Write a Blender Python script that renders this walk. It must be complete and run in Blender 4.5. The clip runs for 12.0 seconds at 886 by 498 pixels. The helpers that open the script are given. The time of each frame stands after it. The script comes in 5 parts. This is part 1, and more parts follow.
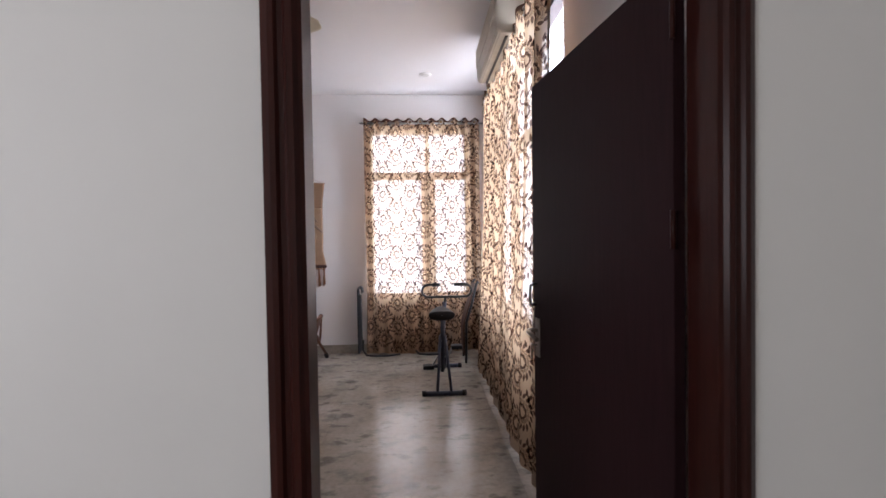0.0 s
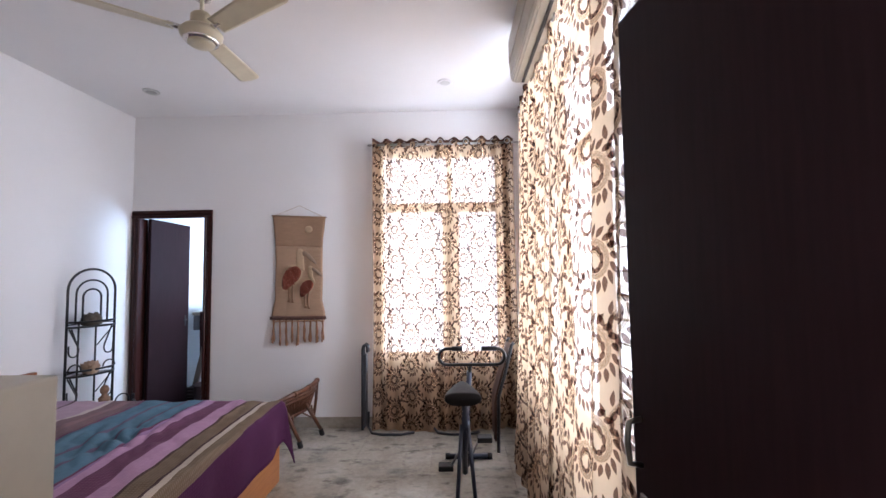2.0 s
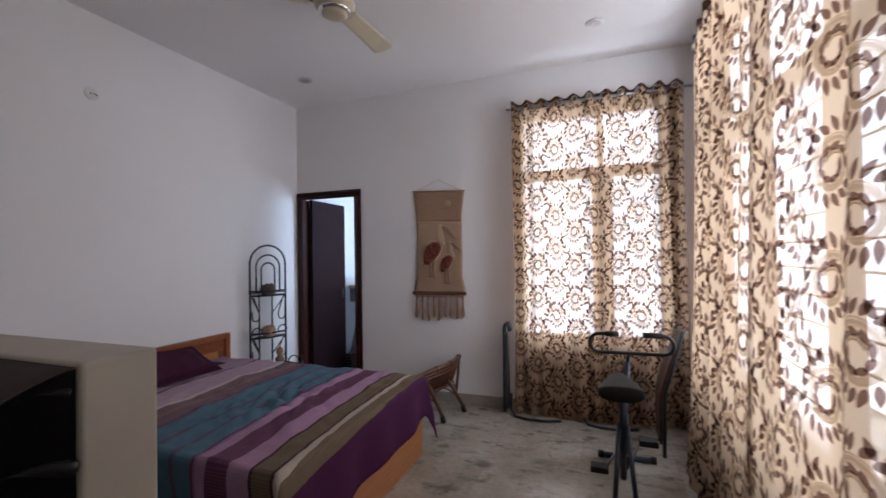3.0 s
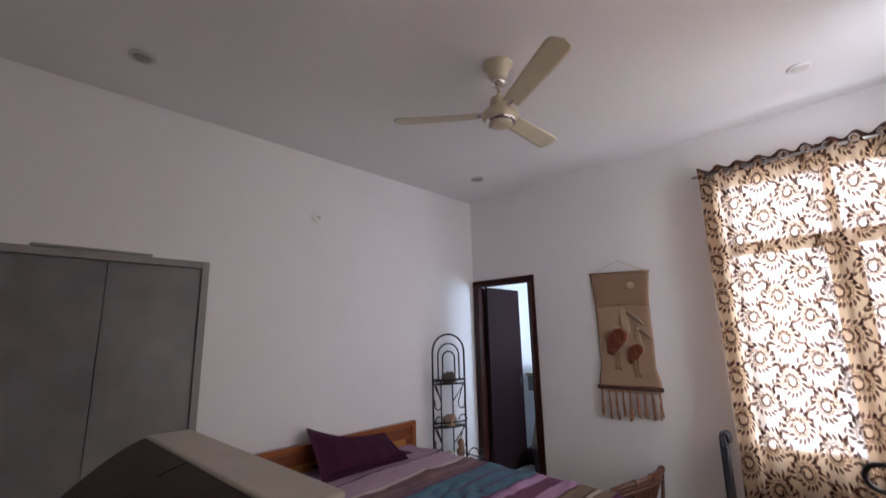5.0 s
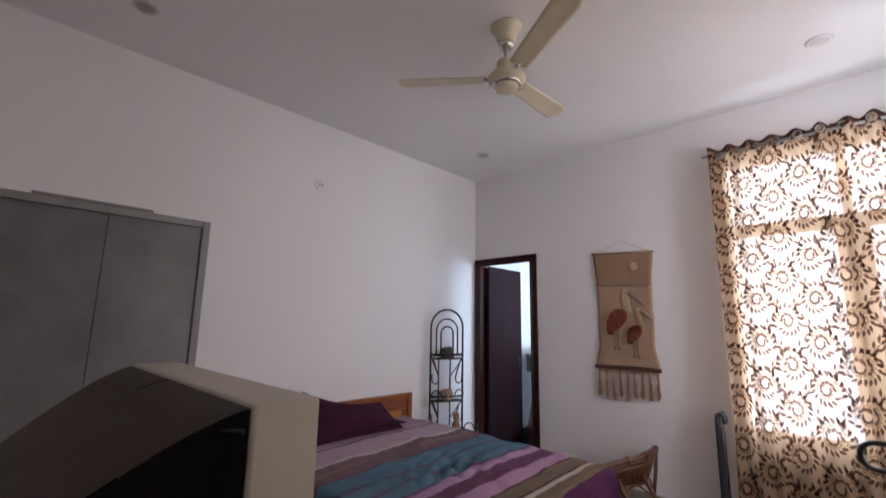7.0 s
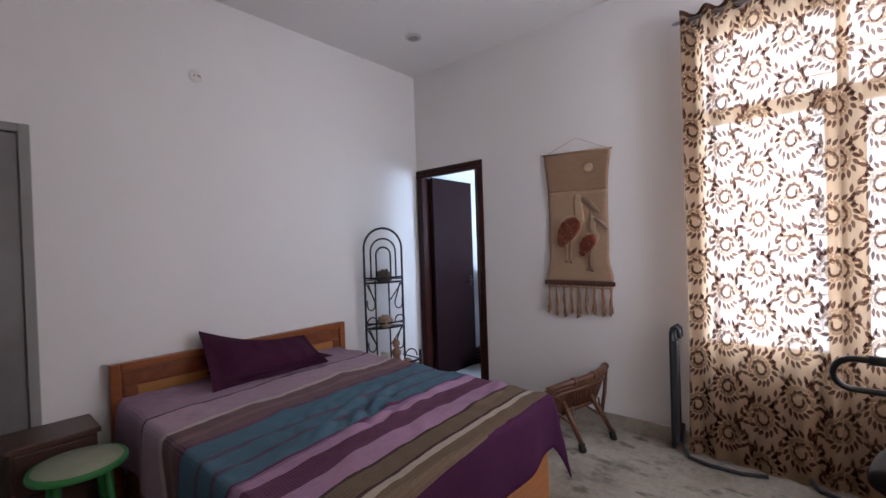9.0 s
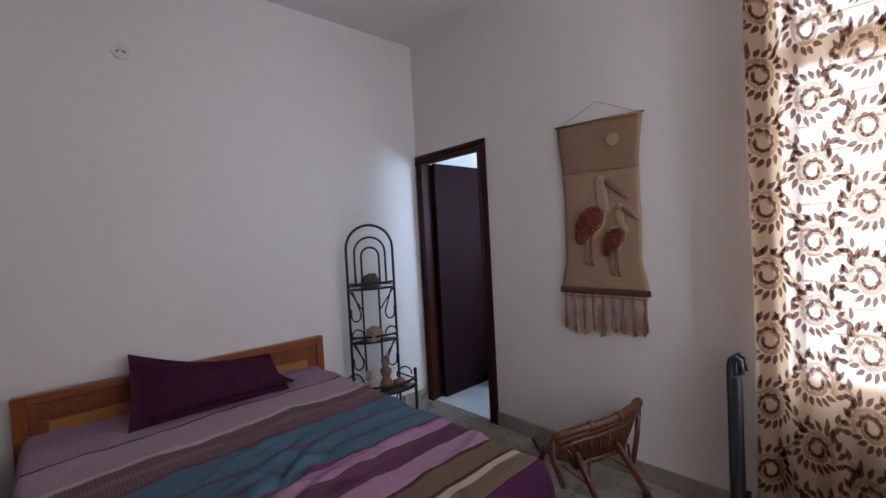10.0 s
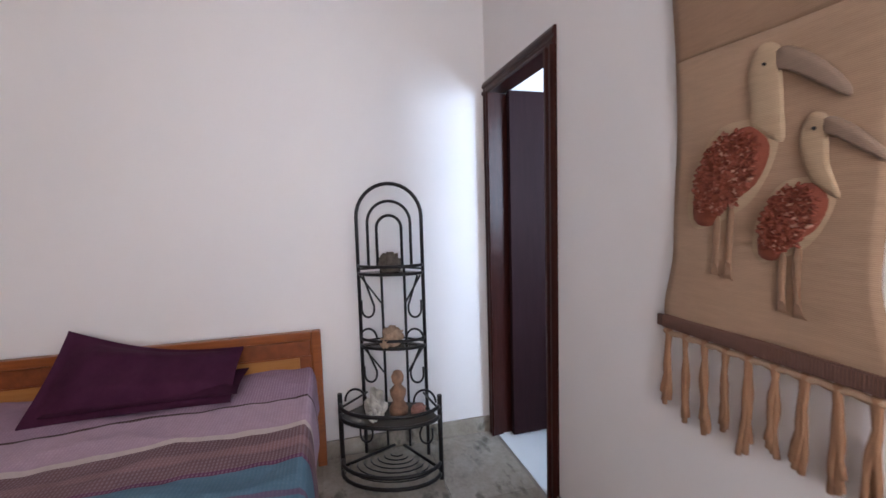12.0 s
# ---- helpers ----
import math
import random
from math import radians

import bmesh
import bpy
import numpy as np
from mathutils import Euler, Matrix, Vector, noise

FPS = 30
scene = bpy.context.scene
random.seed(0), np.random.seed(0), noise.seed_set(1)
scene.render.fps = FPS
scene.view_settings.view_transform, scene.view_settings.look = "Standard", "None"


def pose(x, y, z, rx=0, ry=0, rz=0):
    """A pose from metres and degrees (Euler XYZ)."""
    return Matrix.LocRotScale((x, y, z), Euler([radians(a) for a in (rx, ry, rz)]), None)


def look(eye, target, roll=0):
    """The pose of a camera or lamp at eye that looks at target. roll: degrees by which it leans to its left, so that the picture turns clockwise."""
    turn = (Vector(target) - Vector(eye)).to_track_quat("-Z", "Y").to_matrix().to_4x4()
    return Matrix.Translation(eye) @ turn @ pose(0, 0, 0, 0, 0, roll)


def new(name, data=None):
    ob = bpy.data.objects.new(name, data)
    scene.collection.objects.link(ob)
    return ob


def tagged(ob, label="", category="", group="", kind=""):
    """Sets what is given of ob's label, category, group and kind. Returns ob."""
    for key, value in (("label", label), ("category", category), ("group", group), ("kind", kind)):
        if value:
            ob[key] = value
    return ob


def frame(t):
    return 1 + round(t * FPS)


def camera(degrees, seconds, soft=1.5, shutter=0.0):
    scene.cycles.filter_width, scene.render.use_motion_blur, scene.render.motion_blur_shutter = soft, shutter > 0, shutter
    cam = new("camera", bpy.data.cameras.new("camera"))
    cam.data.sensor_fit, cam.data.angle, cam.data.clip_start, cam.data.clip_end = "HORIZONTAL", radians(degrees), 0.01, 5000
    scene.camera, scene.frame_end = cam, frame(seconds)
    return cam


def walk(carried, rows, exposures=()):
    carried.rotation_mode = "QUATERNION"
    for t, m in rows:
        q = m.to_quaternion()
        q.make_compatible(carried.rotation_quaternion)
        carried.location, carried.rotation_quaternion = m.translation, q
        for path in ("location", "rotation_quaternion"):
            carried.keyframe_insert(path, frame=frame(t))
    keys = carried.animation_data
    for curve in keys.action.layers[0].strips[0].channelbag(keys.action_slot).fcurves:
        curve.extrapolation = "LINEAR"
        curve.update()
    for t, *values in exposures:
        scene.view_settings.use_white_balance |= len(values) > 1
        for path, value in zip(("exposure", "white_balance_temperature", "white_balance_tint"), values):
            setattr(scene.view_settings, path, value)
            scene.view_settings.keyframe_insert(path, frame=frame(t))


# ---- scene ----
cam = camera(92.0, 12.0, shutter=0.3)
PATH = [
    (0, (0.157, 0.112, 1.349), (0.262, 2.109, 1.309), -0.9),
    (0.5, (0.252, 0.383, 1.358), (0.208, 2.382, 1.312), -1.1),
    (1, (0.245, 0.665, 1.345), (0.184, 2.664, 1.295), -1.1),
    (1.5, (0.213, 0.912, 1.413), (0.2, 2.912, 1.437), -1.0),
    (2, (0.29, 1.12, 1.464), (0.24, 3.116, 1.585), -0.8),
    (2.5, (0.309, 1.257, 1.405), (-0.095, 3.214, 1.495), -0.6),
    (3, (0.256, 1.402, 1.436), (-0.442, 3.276, 1.464), -0.9),
    (3.5, (0.232, 1.459, 1.409), (-0.833, 3.151, 1.459), -0.9),
    (3.7, (0.254, 1.482, 1.423), (-0.929, 3.094, 1.46), -0.8),
    (5.3, (0.242, 1.433, 1.578), (-1.105, 2.801, 2.138), -0.2),
    (5.5, (0.286, 1.437, 1.598), (-1.052, 2.756, 2.282), 0.8),
    (6, (0.235, 1.391, 1.658), (-1.034, 2.684, 2.504), 0.9),
    (6.5, (0.273, 1.463, 1.584), (-1.051, 2.794, 2.274), 1.3),
    (7, (0.238, 1.5, 1.417), (-1.134, 2.915, 1.76), 0.9),
    (7.5, (0.196, 1.519, 1.41), (-1.115, 3.025, 1.523), -0.1),
    (7.7, (0.176, 1.525, 1.405), (-1.094, 3.069, 1.464), -0.4),
    (9.3, (0.079, 2.384, 1.39), (-1.244, 3.884, 1.346), -2.4),
    (9.5, (0.048, 2.532, 1.425), (-1.294, 4.013, 1.361), -2.8),
    (10, (0.002, 2.951, 1.428), (-1.485, 4.288, 1.376), -3.1),
    (10.5, (-0.082, 3.341, 1.411), (-1.615, 4.623, 1.333), -2.4),
    (11, (-0.239, 3.687, 1.424), (-1.87, 4.839, 1.302), -2.5),
    (11.5, (-0.333, 4.109, 1.414), (-2.148, 4.932, 1.244), -2.8),
    (12, (-0.498, 4.385, 1.395), (-2.419, 4.914, 1.223), -1.7),
]
EXPOSURES = [
    (0.0, -0.65, 5800, 17), (0.5, -0.55, 5800, 17), (1.0, -0.25, 5750, 17), (1.5, -0.08, 5650, 15), (2.0, -0.28, 5600, 15),
    (2.5, -0.65, 5620, 15), (3.0, -1.1, 5750, 15), (3.5, -1.22, 5800, 15), (5.5, -0.92, 5950, 17), (6.0, -0.93, 5950, 17), (6.5, -0.92, 5950, 17),
    (7.5, -0.75, 5900, 17), (9.5, -1.0, 5750, 15), (10.0, -1.2, 5800, 15), (10.5, -1.05, 5880, 16), (11.0, -0.7, 5900, 17), (11.5, -0.42, 5930, 17), (12.0, -0.35, 6020, 17),
]
walk(cam, [(t, look(eye, target, roll)) for t, eye, target, roll in PATH], EXPOSURES)

# ---- world and light ----
world = bpy.data.worlds.new("sky")
scene.world = world
world.use_nodes = True
wn = world.node_tree.nodes
sky = wn.new("ShaderNodeTexSky")
sky.sky_type = "NISHITA"
sky.sun_disc = False
sky.sun_elevation, sky.sun_rotation = radians(48), radians(200)
world.node_tree.links.new(sky.outputs[0], wn["Background"].inputs[0])
wn["Background"].inputs[1].default_value = 0.12


def area(name, eye, target, w, h, power, color=(1, 1, 1)):
    """An area lamp: daylight that stands in a window's opening, or the hall's added fill."""
    data = bpy.data.lights.new(name, "AREA")
    data.shape, data.size, data.size_y, data.energy, data.color = "RECTANGLE", w, h, power, color
    ob = new(name, data)
    ob.matrix_world = look(eye, target)
    return ob


sun_data = bpy.data.lights.new("sun", "SUN")
sun_data.energy, sun_data.angle, sun_data.color = 3.0, radians(0.5), (1.0, 0.95, 0.88)
sun = new("sun", sun_data)
sun.matrix_world = look((-2, -6, 9), (0, 0, 0))

area("daylight_far", (0.2, 5.62, 1.68), (0.2, 0, 1.68), 1.3, 2.3, 190, (0.96, 0.98, 0.985))
area("daylight_right", (1.36, 3.65, 1.76), (-3, 3.65, 1.76), 2.45, 2.5, 265, (0.96, 0.98, 0.985))
area("daylight_bath", (-0.62, 6.45, 1.75), (-3, 6.3, 1.6), 1.0, 1.3, 85, (0.58, 0.80, 1.0))
# added fill lamp that brightens the hall walls; its real source is unknown
area("daylight_hall", (-2.66, -0.9, 1.7), (2, -0.6, 1.5), 1.6, 1.6, 75, (1.0, 0.955, 0.87))

# ---- materials ----


def shader(name):
    m = bpy.data.materials.new(name)
    m.use_nodes = True
    t = m.node_tree
    return m, t.nodes, t.links, t.nodes["Principled BSDF"]


def noise_node(n, l, scale, detail=4.0, rough=0.6, coords=None, stretch=None):
    tex = n.new("ShaderNodeTexNoise")
    tex.inputs["Scale"].default_value, tex.inputs["Detail"].default_value, tex.inputs["Roughness"].default_value = scale, detail, rough
    co = coords or n.new("ShaderNodeTexCoord").outputs["Object"]
    if stretch:
        mp = n.new("ShaderNodeMapping")
        mp.inputs["Scale"].default_value = stretch
        l.new(co, mp.inputs[0])
        co = mp.outputs[0]
    l.new(co, tex.inputs["Vector"])
    return tex.outputs["Fac"]


def ramp(n, l, fac, stops, mode="LINEAR"):
    r = n.new("ShaderNodeValToRGB")
    r.color_ramp.interpolation = mode
    e = r.color_ramp.elements
    while len(e) < len(stops):
        e.new(0.5)
    for k, (p, c) in zip(e, stops):
        k.position, k.color = p, (*c, 1)
    l.new(fac, r.inputs[0])
    return r.outputs[0]


def mixed(n, l, fac, a, b, kind="MIX"):
    x = n.new("ShaderNodeMix")
    x.data_type, x.blend_type = "RGBA", kind
    for slot, v in ((0, fac), (6, a), (7, b)):
        if isinstance(v, (int, float)):
            x.inputs[slot].default_value = v
        elif isinstance(v, tuple):
            x.inputs[slot].default_value = (*v, 1)
        else:
            l.new(v, x.inputs[slot])
    return x.outputs[2]


def bump(n, l, p, height, strength, dist=0.002):
    b = n.new("ShaderNodeBump")
    b.inputs["Strength"].default_value, b.inputs["Distance"].default_value = strength, dist
    l.new(height, b.inputs["Height"])
    l.new(b.outputs[0], p.inputs["Normal"])


def plain(name, color, rough=0.5, metal=0.0, vary=0.12, scale=9.0, relief=0.15, fine=120.0, coat=0.0, spec=0.38):
    """A surface with blotches at one scale and fine grain at another."""
    m, n, l, p = shader(name)
    dark = tuple(c * (1 - vary) for c in color)
    light = tuple(min(1, c * (1 + vary * 0.6)) for c in color)
    col = ramp(n, l, noise_node(n, l, scale), [(0.3, dark), (0.7, light)])
    l.new(col, p.inputs["Base Color"])
    r = n.new("ShaderNodeMapRange")
    r.inputs[3].default_value, r.inputs[4].default_value = rough * 0.85, min(1, rough * 1.15)
    l.new(noise_node(n, l, scale * 3), r.inputs[0])
    l.new(r.outputs[0], p.inputs["Roughness"])
    p.inputs["Metallic"].default_value = metal
    p.inputs["Coat Weight"].default_value = coat
    p.inputs["Specular IOR Level"].default_value = spec
    if relief:
        bump(n, l, p, noise_node(n, l, fine), relief)
    return m


def wood(name, dark, light, rough=0.35, grain=(2.0, 30.0, 30.0), coat=0.2, spec=0.4):
    m, n, l, p = shader(name)
    g = noise_node(n, l, 2.2, 6, 0.65, stretch=grain)
    big = noise_node(n, l, 1.6, 3)
    col = ramp(n, l, g, [(0.3, dark), (0.7, light)])
    col = mixed(n, l, 0.35, col, ramp(n, l, big, [(0.3, dark), (0.75, light)]))
    l.new(col, p.inputs["Base Color"])
    p.inputs["Roughness"].default_value = rough
    p.inputs["Coat Weight"].default_value, p.inputs["Coat Roughness"].default_value = coat, 0.15
    p.inputs["Specular IOR Level"].default_value = spec
    bump(n, l, p, g, 0.12)
    return m


def cloth(name, color, through_it=0.4, vary=0.1, tint=None, open_weave=0.0, gap_tint=(1, 1, 1)):
    """Woven cloth that lets some light through its threads and some between them."""
    m, n, l, p = shader(name)
    thread = noise_node(n, l, 90.0, 3, 0.7)
    col = ramp(n, l, noise_node(n, l, 6.0), [(0.3, tuple(c * (1 - vary) for c in color)), (0.7, color)])
    col = mixed(n, l, 0.25, col, mixed(n, l, 1.0, col, thread, "MULTIPLY"))
    d, t, x = n.new("ShaderNodeBsdfDiffuse"), n.new("ShaderNodeBsdfTranslucent"), n.new("ShaderNodeMixShader")
    l.new(col, d.inputs[0])
    t.inputs[0].default_value = (*(tint or color), 1)
    x.inputs[0].default_value = through_it
    l.new(d.outputs[0], x.inputs[1])
    l.new(t.outputs[0], x.inputs[2])
    out = x
    if open_weave:
        gap, out = n.new("ShaderNodeBsdfTransparent"), n.new("ShaderNodeMixShader")
        out.inputs[0].default_value = open_weave
        gap.inputs[0].default_value = (*gap_tint, 1)
        l.new(x.outputs[0], out.inputs[1])
        l.new(gap.outputs[0], out.inputs[2])
    l.new(out.outputs[0], n["Material Output"].inputs[0])
    return m


def marble():
    m, n, l, p = shader("grey_white_marble")
    co = v = n.new("ShaderNodeNewGeometry").outputs["Position"]
    rnd = n.new("ShaderNodeObjectInfo").outputs["Random"]
    cloud = noise_node(n, l, 2.3, 5, 0.6, v)
    vein = noise_node(n, l, 4.2, 8, 0.62, v, (1.0, 1.7, 1.0))
    spots = noise_node(n, l, 5.2, 4, 0.55, v, (1.0, 1.7, 1.0))
    speck = noise_node(n, l, 26.0, 5, 0.7, v)
    base = ramp(n, l, cloud, [(0.3, (0.23, 0.195, 0.155)), (0.52, (0.33, 0.295, 0.245)), (0.75, (0.43, 0.40, 0.345))])
    dark = ramp(n, l, vein, [(0.53, (0, 0, 0)), (0.60, (0.4, 0.4, 0.4)), (0.68, (0.85, 0.85, 0.85))])
    col = mixed(n, l, dark, base, (0.145, 0.135, 0.118))
    col = mixed(n, l, ramp(n, l, spots, [(0.57, (0, 0, 0)), (0.66, (0.8, 0.8, 0.8))]), col, (0.085, 0.075, 0.06))
    col = mixed(n, l, 0.12, col, ramp(n, l, speck, [(0.35, (0.2, 0.18, 0.15)), (0.65, (0.8, 0.75, 0.68))]))
    col = mixed(n, l, 1.0, col, ramp(n, l, rnd, [(0.0, (0.90, 0.89, 0.87)), (1.0, (1.0, 1.0, 1.0))]), "MULTIPLY")
    l.new(col, p.inputs["Base Color"])
    r = n.new("ShaderNodeMapRange")
    r.inputs[3].default_value, r.inputs[4].default_value = 0.12, 0.30
    l.new(noise_node(n, l, 5.0, 5, 0.6, v), r.inputs[0])
    l.new(r.outputs[0], p.inputs["Roughness"])
    bump(n, l, p, noise_node(n, l, 3.0, 2, 0.5, co), 0.06, 0.01)
    return m


def painted_wall(name, color):
    m, n, l, p = shader(name)
    big = noise_node(n, l, 0.9, 4)
    col = ramp(n, l, big, [(0.3, tuple(c * 0.955 for c in color)), (0.7, color)])
    smear = noise_node(n, l, 5.0, 6, 0.7)
    col = mixed(n, l, ramp(n, l, smear, [(0.62, (0, 0, 0)), (0.8, (0.12, 0.12, 0.12))]), col, (0.62, 0.58, 0.53))
    l.new(col, p.inputs["Base Color"])
    p.inputs["Roughness"].default_value = 0.62
    bump(n, l, p, noise_node(n, l, 60.0, 5), 0.12, 0.003)
    return m


M_WALL = painted_wall("white_wall_paint", (0.80, 0.775, 0.765))
M_CEIL = painted_wall("white_ceiling_paint", (0.80, 0.775, 0.765))
M_HALL = painted_wall("hall_wall_paint", (0.80, 0.79, 0.76))
M_MARBLE = marble()
M_GROUT = plain("floor_joint", (0.24, 0.21, 0.18), 0.6)
M_DARKWOOD = wood("dark_polished_wood", (0.018, 0.0050, 0.0040), (0.052, 0.0135, 0.0100), 0.30, (30.0, 30.0, 2.0), 0.02, 0.15)
M_LEAF = wood("dark_door_laminate", (0.0185, 0.0078, 0.0090), (0.030, 0.0128, 0.0145), 0.52, (30.0, 30.0, 2.0), 0.0, 0.075)
M_ORANGE = wood("honey_teak", (0.28, 0.092, 0.021), (0.44, 0.175, 0.045), 0.33, (30.0, 2.0, 30.0))
M_PANEL = wood("pale_honey_panel", (0.32, 0.132, 0.030), (0.42, 0.19, 0.048), 0.36, (30.0, 2.0, 30.0))
M_FABRIC = cloth("cream_curtain_cloth", (0.235, 0.140, 0.080), 0.25, 0.12, (0.72, 0.54, 0.36), 0.19)
M_LEAFPRINT = cloth("brown_leaf_print", (0.036, 0.011, 0.007), 0.25, 0.3, (0.22, 0.085, 0.055), 0.24, (0.84, 0.68, 0.63))
M_VINE = cloth("tan_vine_print", (0.38, 0.255, 0.155), 0.2, 0.15, (0.58, 0.44, 0.30), 0.5, (0.98, 0.89, 0.78))
M_HEADER = cloth("brown_curtain_heading", (0.085, 0.04, 0.028), 0.10, 0.2, (0.2, 0.12, 0.09), 0.0)
M_STEEL = plain("brushed_steel", (0.33, 0.32, 0.31), 0.38, 1.0, 0.1)
M_BLACKIRON = plain("black_iron", (0.012, 0.011, 0.011), 0.35, 0.0, 0.2, 20, 0.2)
# one dark plastic coloured twice: taupe for the lit top, black for shaded sides
M_PLASTIC_LIT = plain("dark_plastic_lit", (0.046, 0.030, 0.022), 0.55, 0.0, 0.1, 6, 0.15, 400, spec=0.2)
M_PLASTIC_SHADED = plain("dark_plastic_shaded", (0.008, 0.006, 0.006), 0.36, 0.0, 0.1, 6, 0.1, 400, spec=0.12)
M_CREAM = plain("aged_cream_plastic", (0.50, 0.45, 0.36), 0.42, 0.0, 0.1, 5, 0.1, 300)
M_GREYLAM = plain("grey_laminate", (0.185, 0.176, 0.172), 0.42, 0.0, 0.26, 2.5, 0.08)
M_GREYFRAME = plain("grey_painted_frame", (0.27, 0.26, 0.25), 0.5, 0.0, 0.1, 6)
M_TILE = plain("white_glazed_tile", (0.80, 0.83, 0.85), 0.18, 0.0, 0.04, 3, 0.03)
M_GLARE, gn, gl, gp = shader("hazy_daylight")
gp.inputs["Base Color"].default_value = (0.8, 0.8, 0.8, 1)
gl.new(ramp(gn, gl, noise_node(gn, gl, 1.1, 3), [(0.36, (0.60, 0.70, 0.82)), (0.54, (0.98, 0.985, 0.98))]), gp.inputs["Emission Color"])
gp.inputs["Emission Strength"].default_value = 6.6
M_OUTSIDE = plain("sunlit_concrete", (0.42, 0.39, 0.34), 0.8)

# ---- mesh helpers ----


def box(bm, x0, x1, y0, y1, z0, z1, bev=0.0, seg=2):
    vs = bmesh.ops.create_cube(bm, size=1)["verts"]
    for v in vs:
        v.co = Vector((x0 + (v.co.x + 0.5) * (x1 - x0), y0 + (v.co.y + 0.5) * (y1 - y0), z0 + (v.co.z + 0.5) * (z1 - z0)))
    if bev:
        es = list({e for v in vs for e in v.link_edges})
        bmesh.ops.bevel(bm, geom=es, offset=bev, segments=seg, profile=0.5, affect="EDGES")
    return bm


def boxed(*a, **k):
    return box(bmesh.new(), *a, **k)


def tube(bm, pts, r, seg=8, closed=False, caps=True):
    """A round bar along points; r is a number or a function of 0..1."""
    pts = [Vector(p) for p in pts]
    n = len(pts)
    rings, up = [], None
    for i, p in enumerate(pts):
        a = pts[(i - 1) % n] if closed or i else p
        b = pts[(i + 1) % n] if closed or i < n - 1 else p
        d = (b - a).normalized()
        if up is None:
            up = Vector((0, 0, 1)) if abs(d.z) < 0.9 else Vector((1, 0, 0))
        side = d.cross(up).normalized()
        up = side.cross(d).normalized()
        rad = r(i / (n - 1)) if callable(r) else r
        rings.append([bm.verts.new(p + rad * (math.cos(2 * math.pi * k / seg) * side + math.sin(2 * math.pi * k / seg) * up)) for k in range(seg)])
    for i in range(n if closed else n - 1):
        q, w = rings[i], rings[(i + 1) % n]
        for k in range(seg):
            f = bm.faces.new((q[k], q[(k + 1) % seg], w[(k + 1) % seg], w[k]))
            f.smooth = True
    if caps and not closed:
        bm.faces.new(rings[0])
        bm.faces.new(rings[-1][::-1])
    return bm


def lathe(bm, profile, centre=(0, 0, 0), seg=32):
    """A turned body from (radius, height) pairs."""
    c = Vector(centre)
    rings = []
    for r, z in profile:
        rings.append([bm.verts.new(c + Vector((max(r, 1e-4) * math.cos(2 * math.pi * k / seg), max(r, 1e-4) * math.sin(2 * math.pi * k / seg), z))) for k in range(seg)])
    for q, w in zip(rings, rings[1:]):
        for k in range(seg):
            f = bm.faces.new((q[k], q[(k + 1) % seg], w[(k + 1) % seg], w[k]))
            f.smooth = True
    bm.faces.new(rings[0][::-1])
    bm.faces.new(rings[-1])
    return bm


def sheet(bm, fn, nu, nv, uv=None):
    """A surface fn(u, v), u and v in 0..1."""
    g = [[bm.verts.new(fn(i / nu, j / nv)) for j in range(nv + 1)] for i in range(nu + 1)]
    lay = bm.loops.layers.uv.new("UVMap") if uv else None
    for i in range(nu):
        for j in range(nv):
            f = bm.faces.new((g[i][j], g[i + 1][j], g[i + 1][j + 1], g[i][j + 1]))
            f.smooth = True
            if uv:
                for lp, (a, b) in zip(f.loops, ((i, j), (i + 1, j), (i + 1, j + 1), (i, j + 1))):
                    lp[lay].uv = uv(a / nu, b / nv)
    return bm


def mesh_of(name, bm, material):
    bmesh.ops.recalc_face_normals(bm, faces=bm.faces) if len(bm.faces) < 60000 else None
    me = bpy.data.meshes.new(name)
    bm.to_mesh(me)
    bm.free()
    me.materials.append(material)
    return me


def part(name, bm, material, parent=None, label=""):
    ob = new(name, mesh_of(name, bm, material))
    if parent:
        ob.parent = parent
    if label:
        ob["label"] = label
    return ob


def thing(name, label, category, at=(0, 0, 0), rz=0, group=""):
    ob = new(name)
    ob.empty_display_size = 0.1
    ob.matrix_world = pose(*at, 0, 0, rz)
    return tagged(ob, label, category, group)


def structure(name, bm, material, label=""):
    return tagged(part(name, bm, material), label, "", "", "structure")


# ---- the room's plan ----
XL, XR, YN, YF, ZC = -2.962, 0.98, 1.27, 5.35, 3.118
YH = 1.062                    # hall face of the entry wall
YB = YF + 0.12                # bathroom face of the far wall


def wall(name, axis, a0, a1, b0, b1, top, holes, material, label):
    """A wall along x or y, from a0 to a1, its thickness b0..b1; holes are (from, to, bottom, top)."""
    bm = bmesh.new()
    cuts = sorted({a0, a1, *[h[0] for h in holes], *[h[1] for h in holes]})
    for c0, c1 in zip(cuts, cuts[1:]):
        z = 0.0
        for h in sorted((h for h in holes if h[0] <= c0 and h[1] >= c1), key=lambda h: h[2]):
            if h[2] > z:
                box(bm, *((c0, c1, b0, b1) if axis == "x" else (b0, b1, c0, c1)), z, h[2])
            z = h[3]
        if z < top:
            box(bm, *((c0, c1, b0, b1) if axis == "x" else (b0, b1, c0, c1)), z, top)
    bmesh.ops.remove_doubles(bm, verts=bm.verts, dist=1e-5)
    return structure(name, bm, material, label)


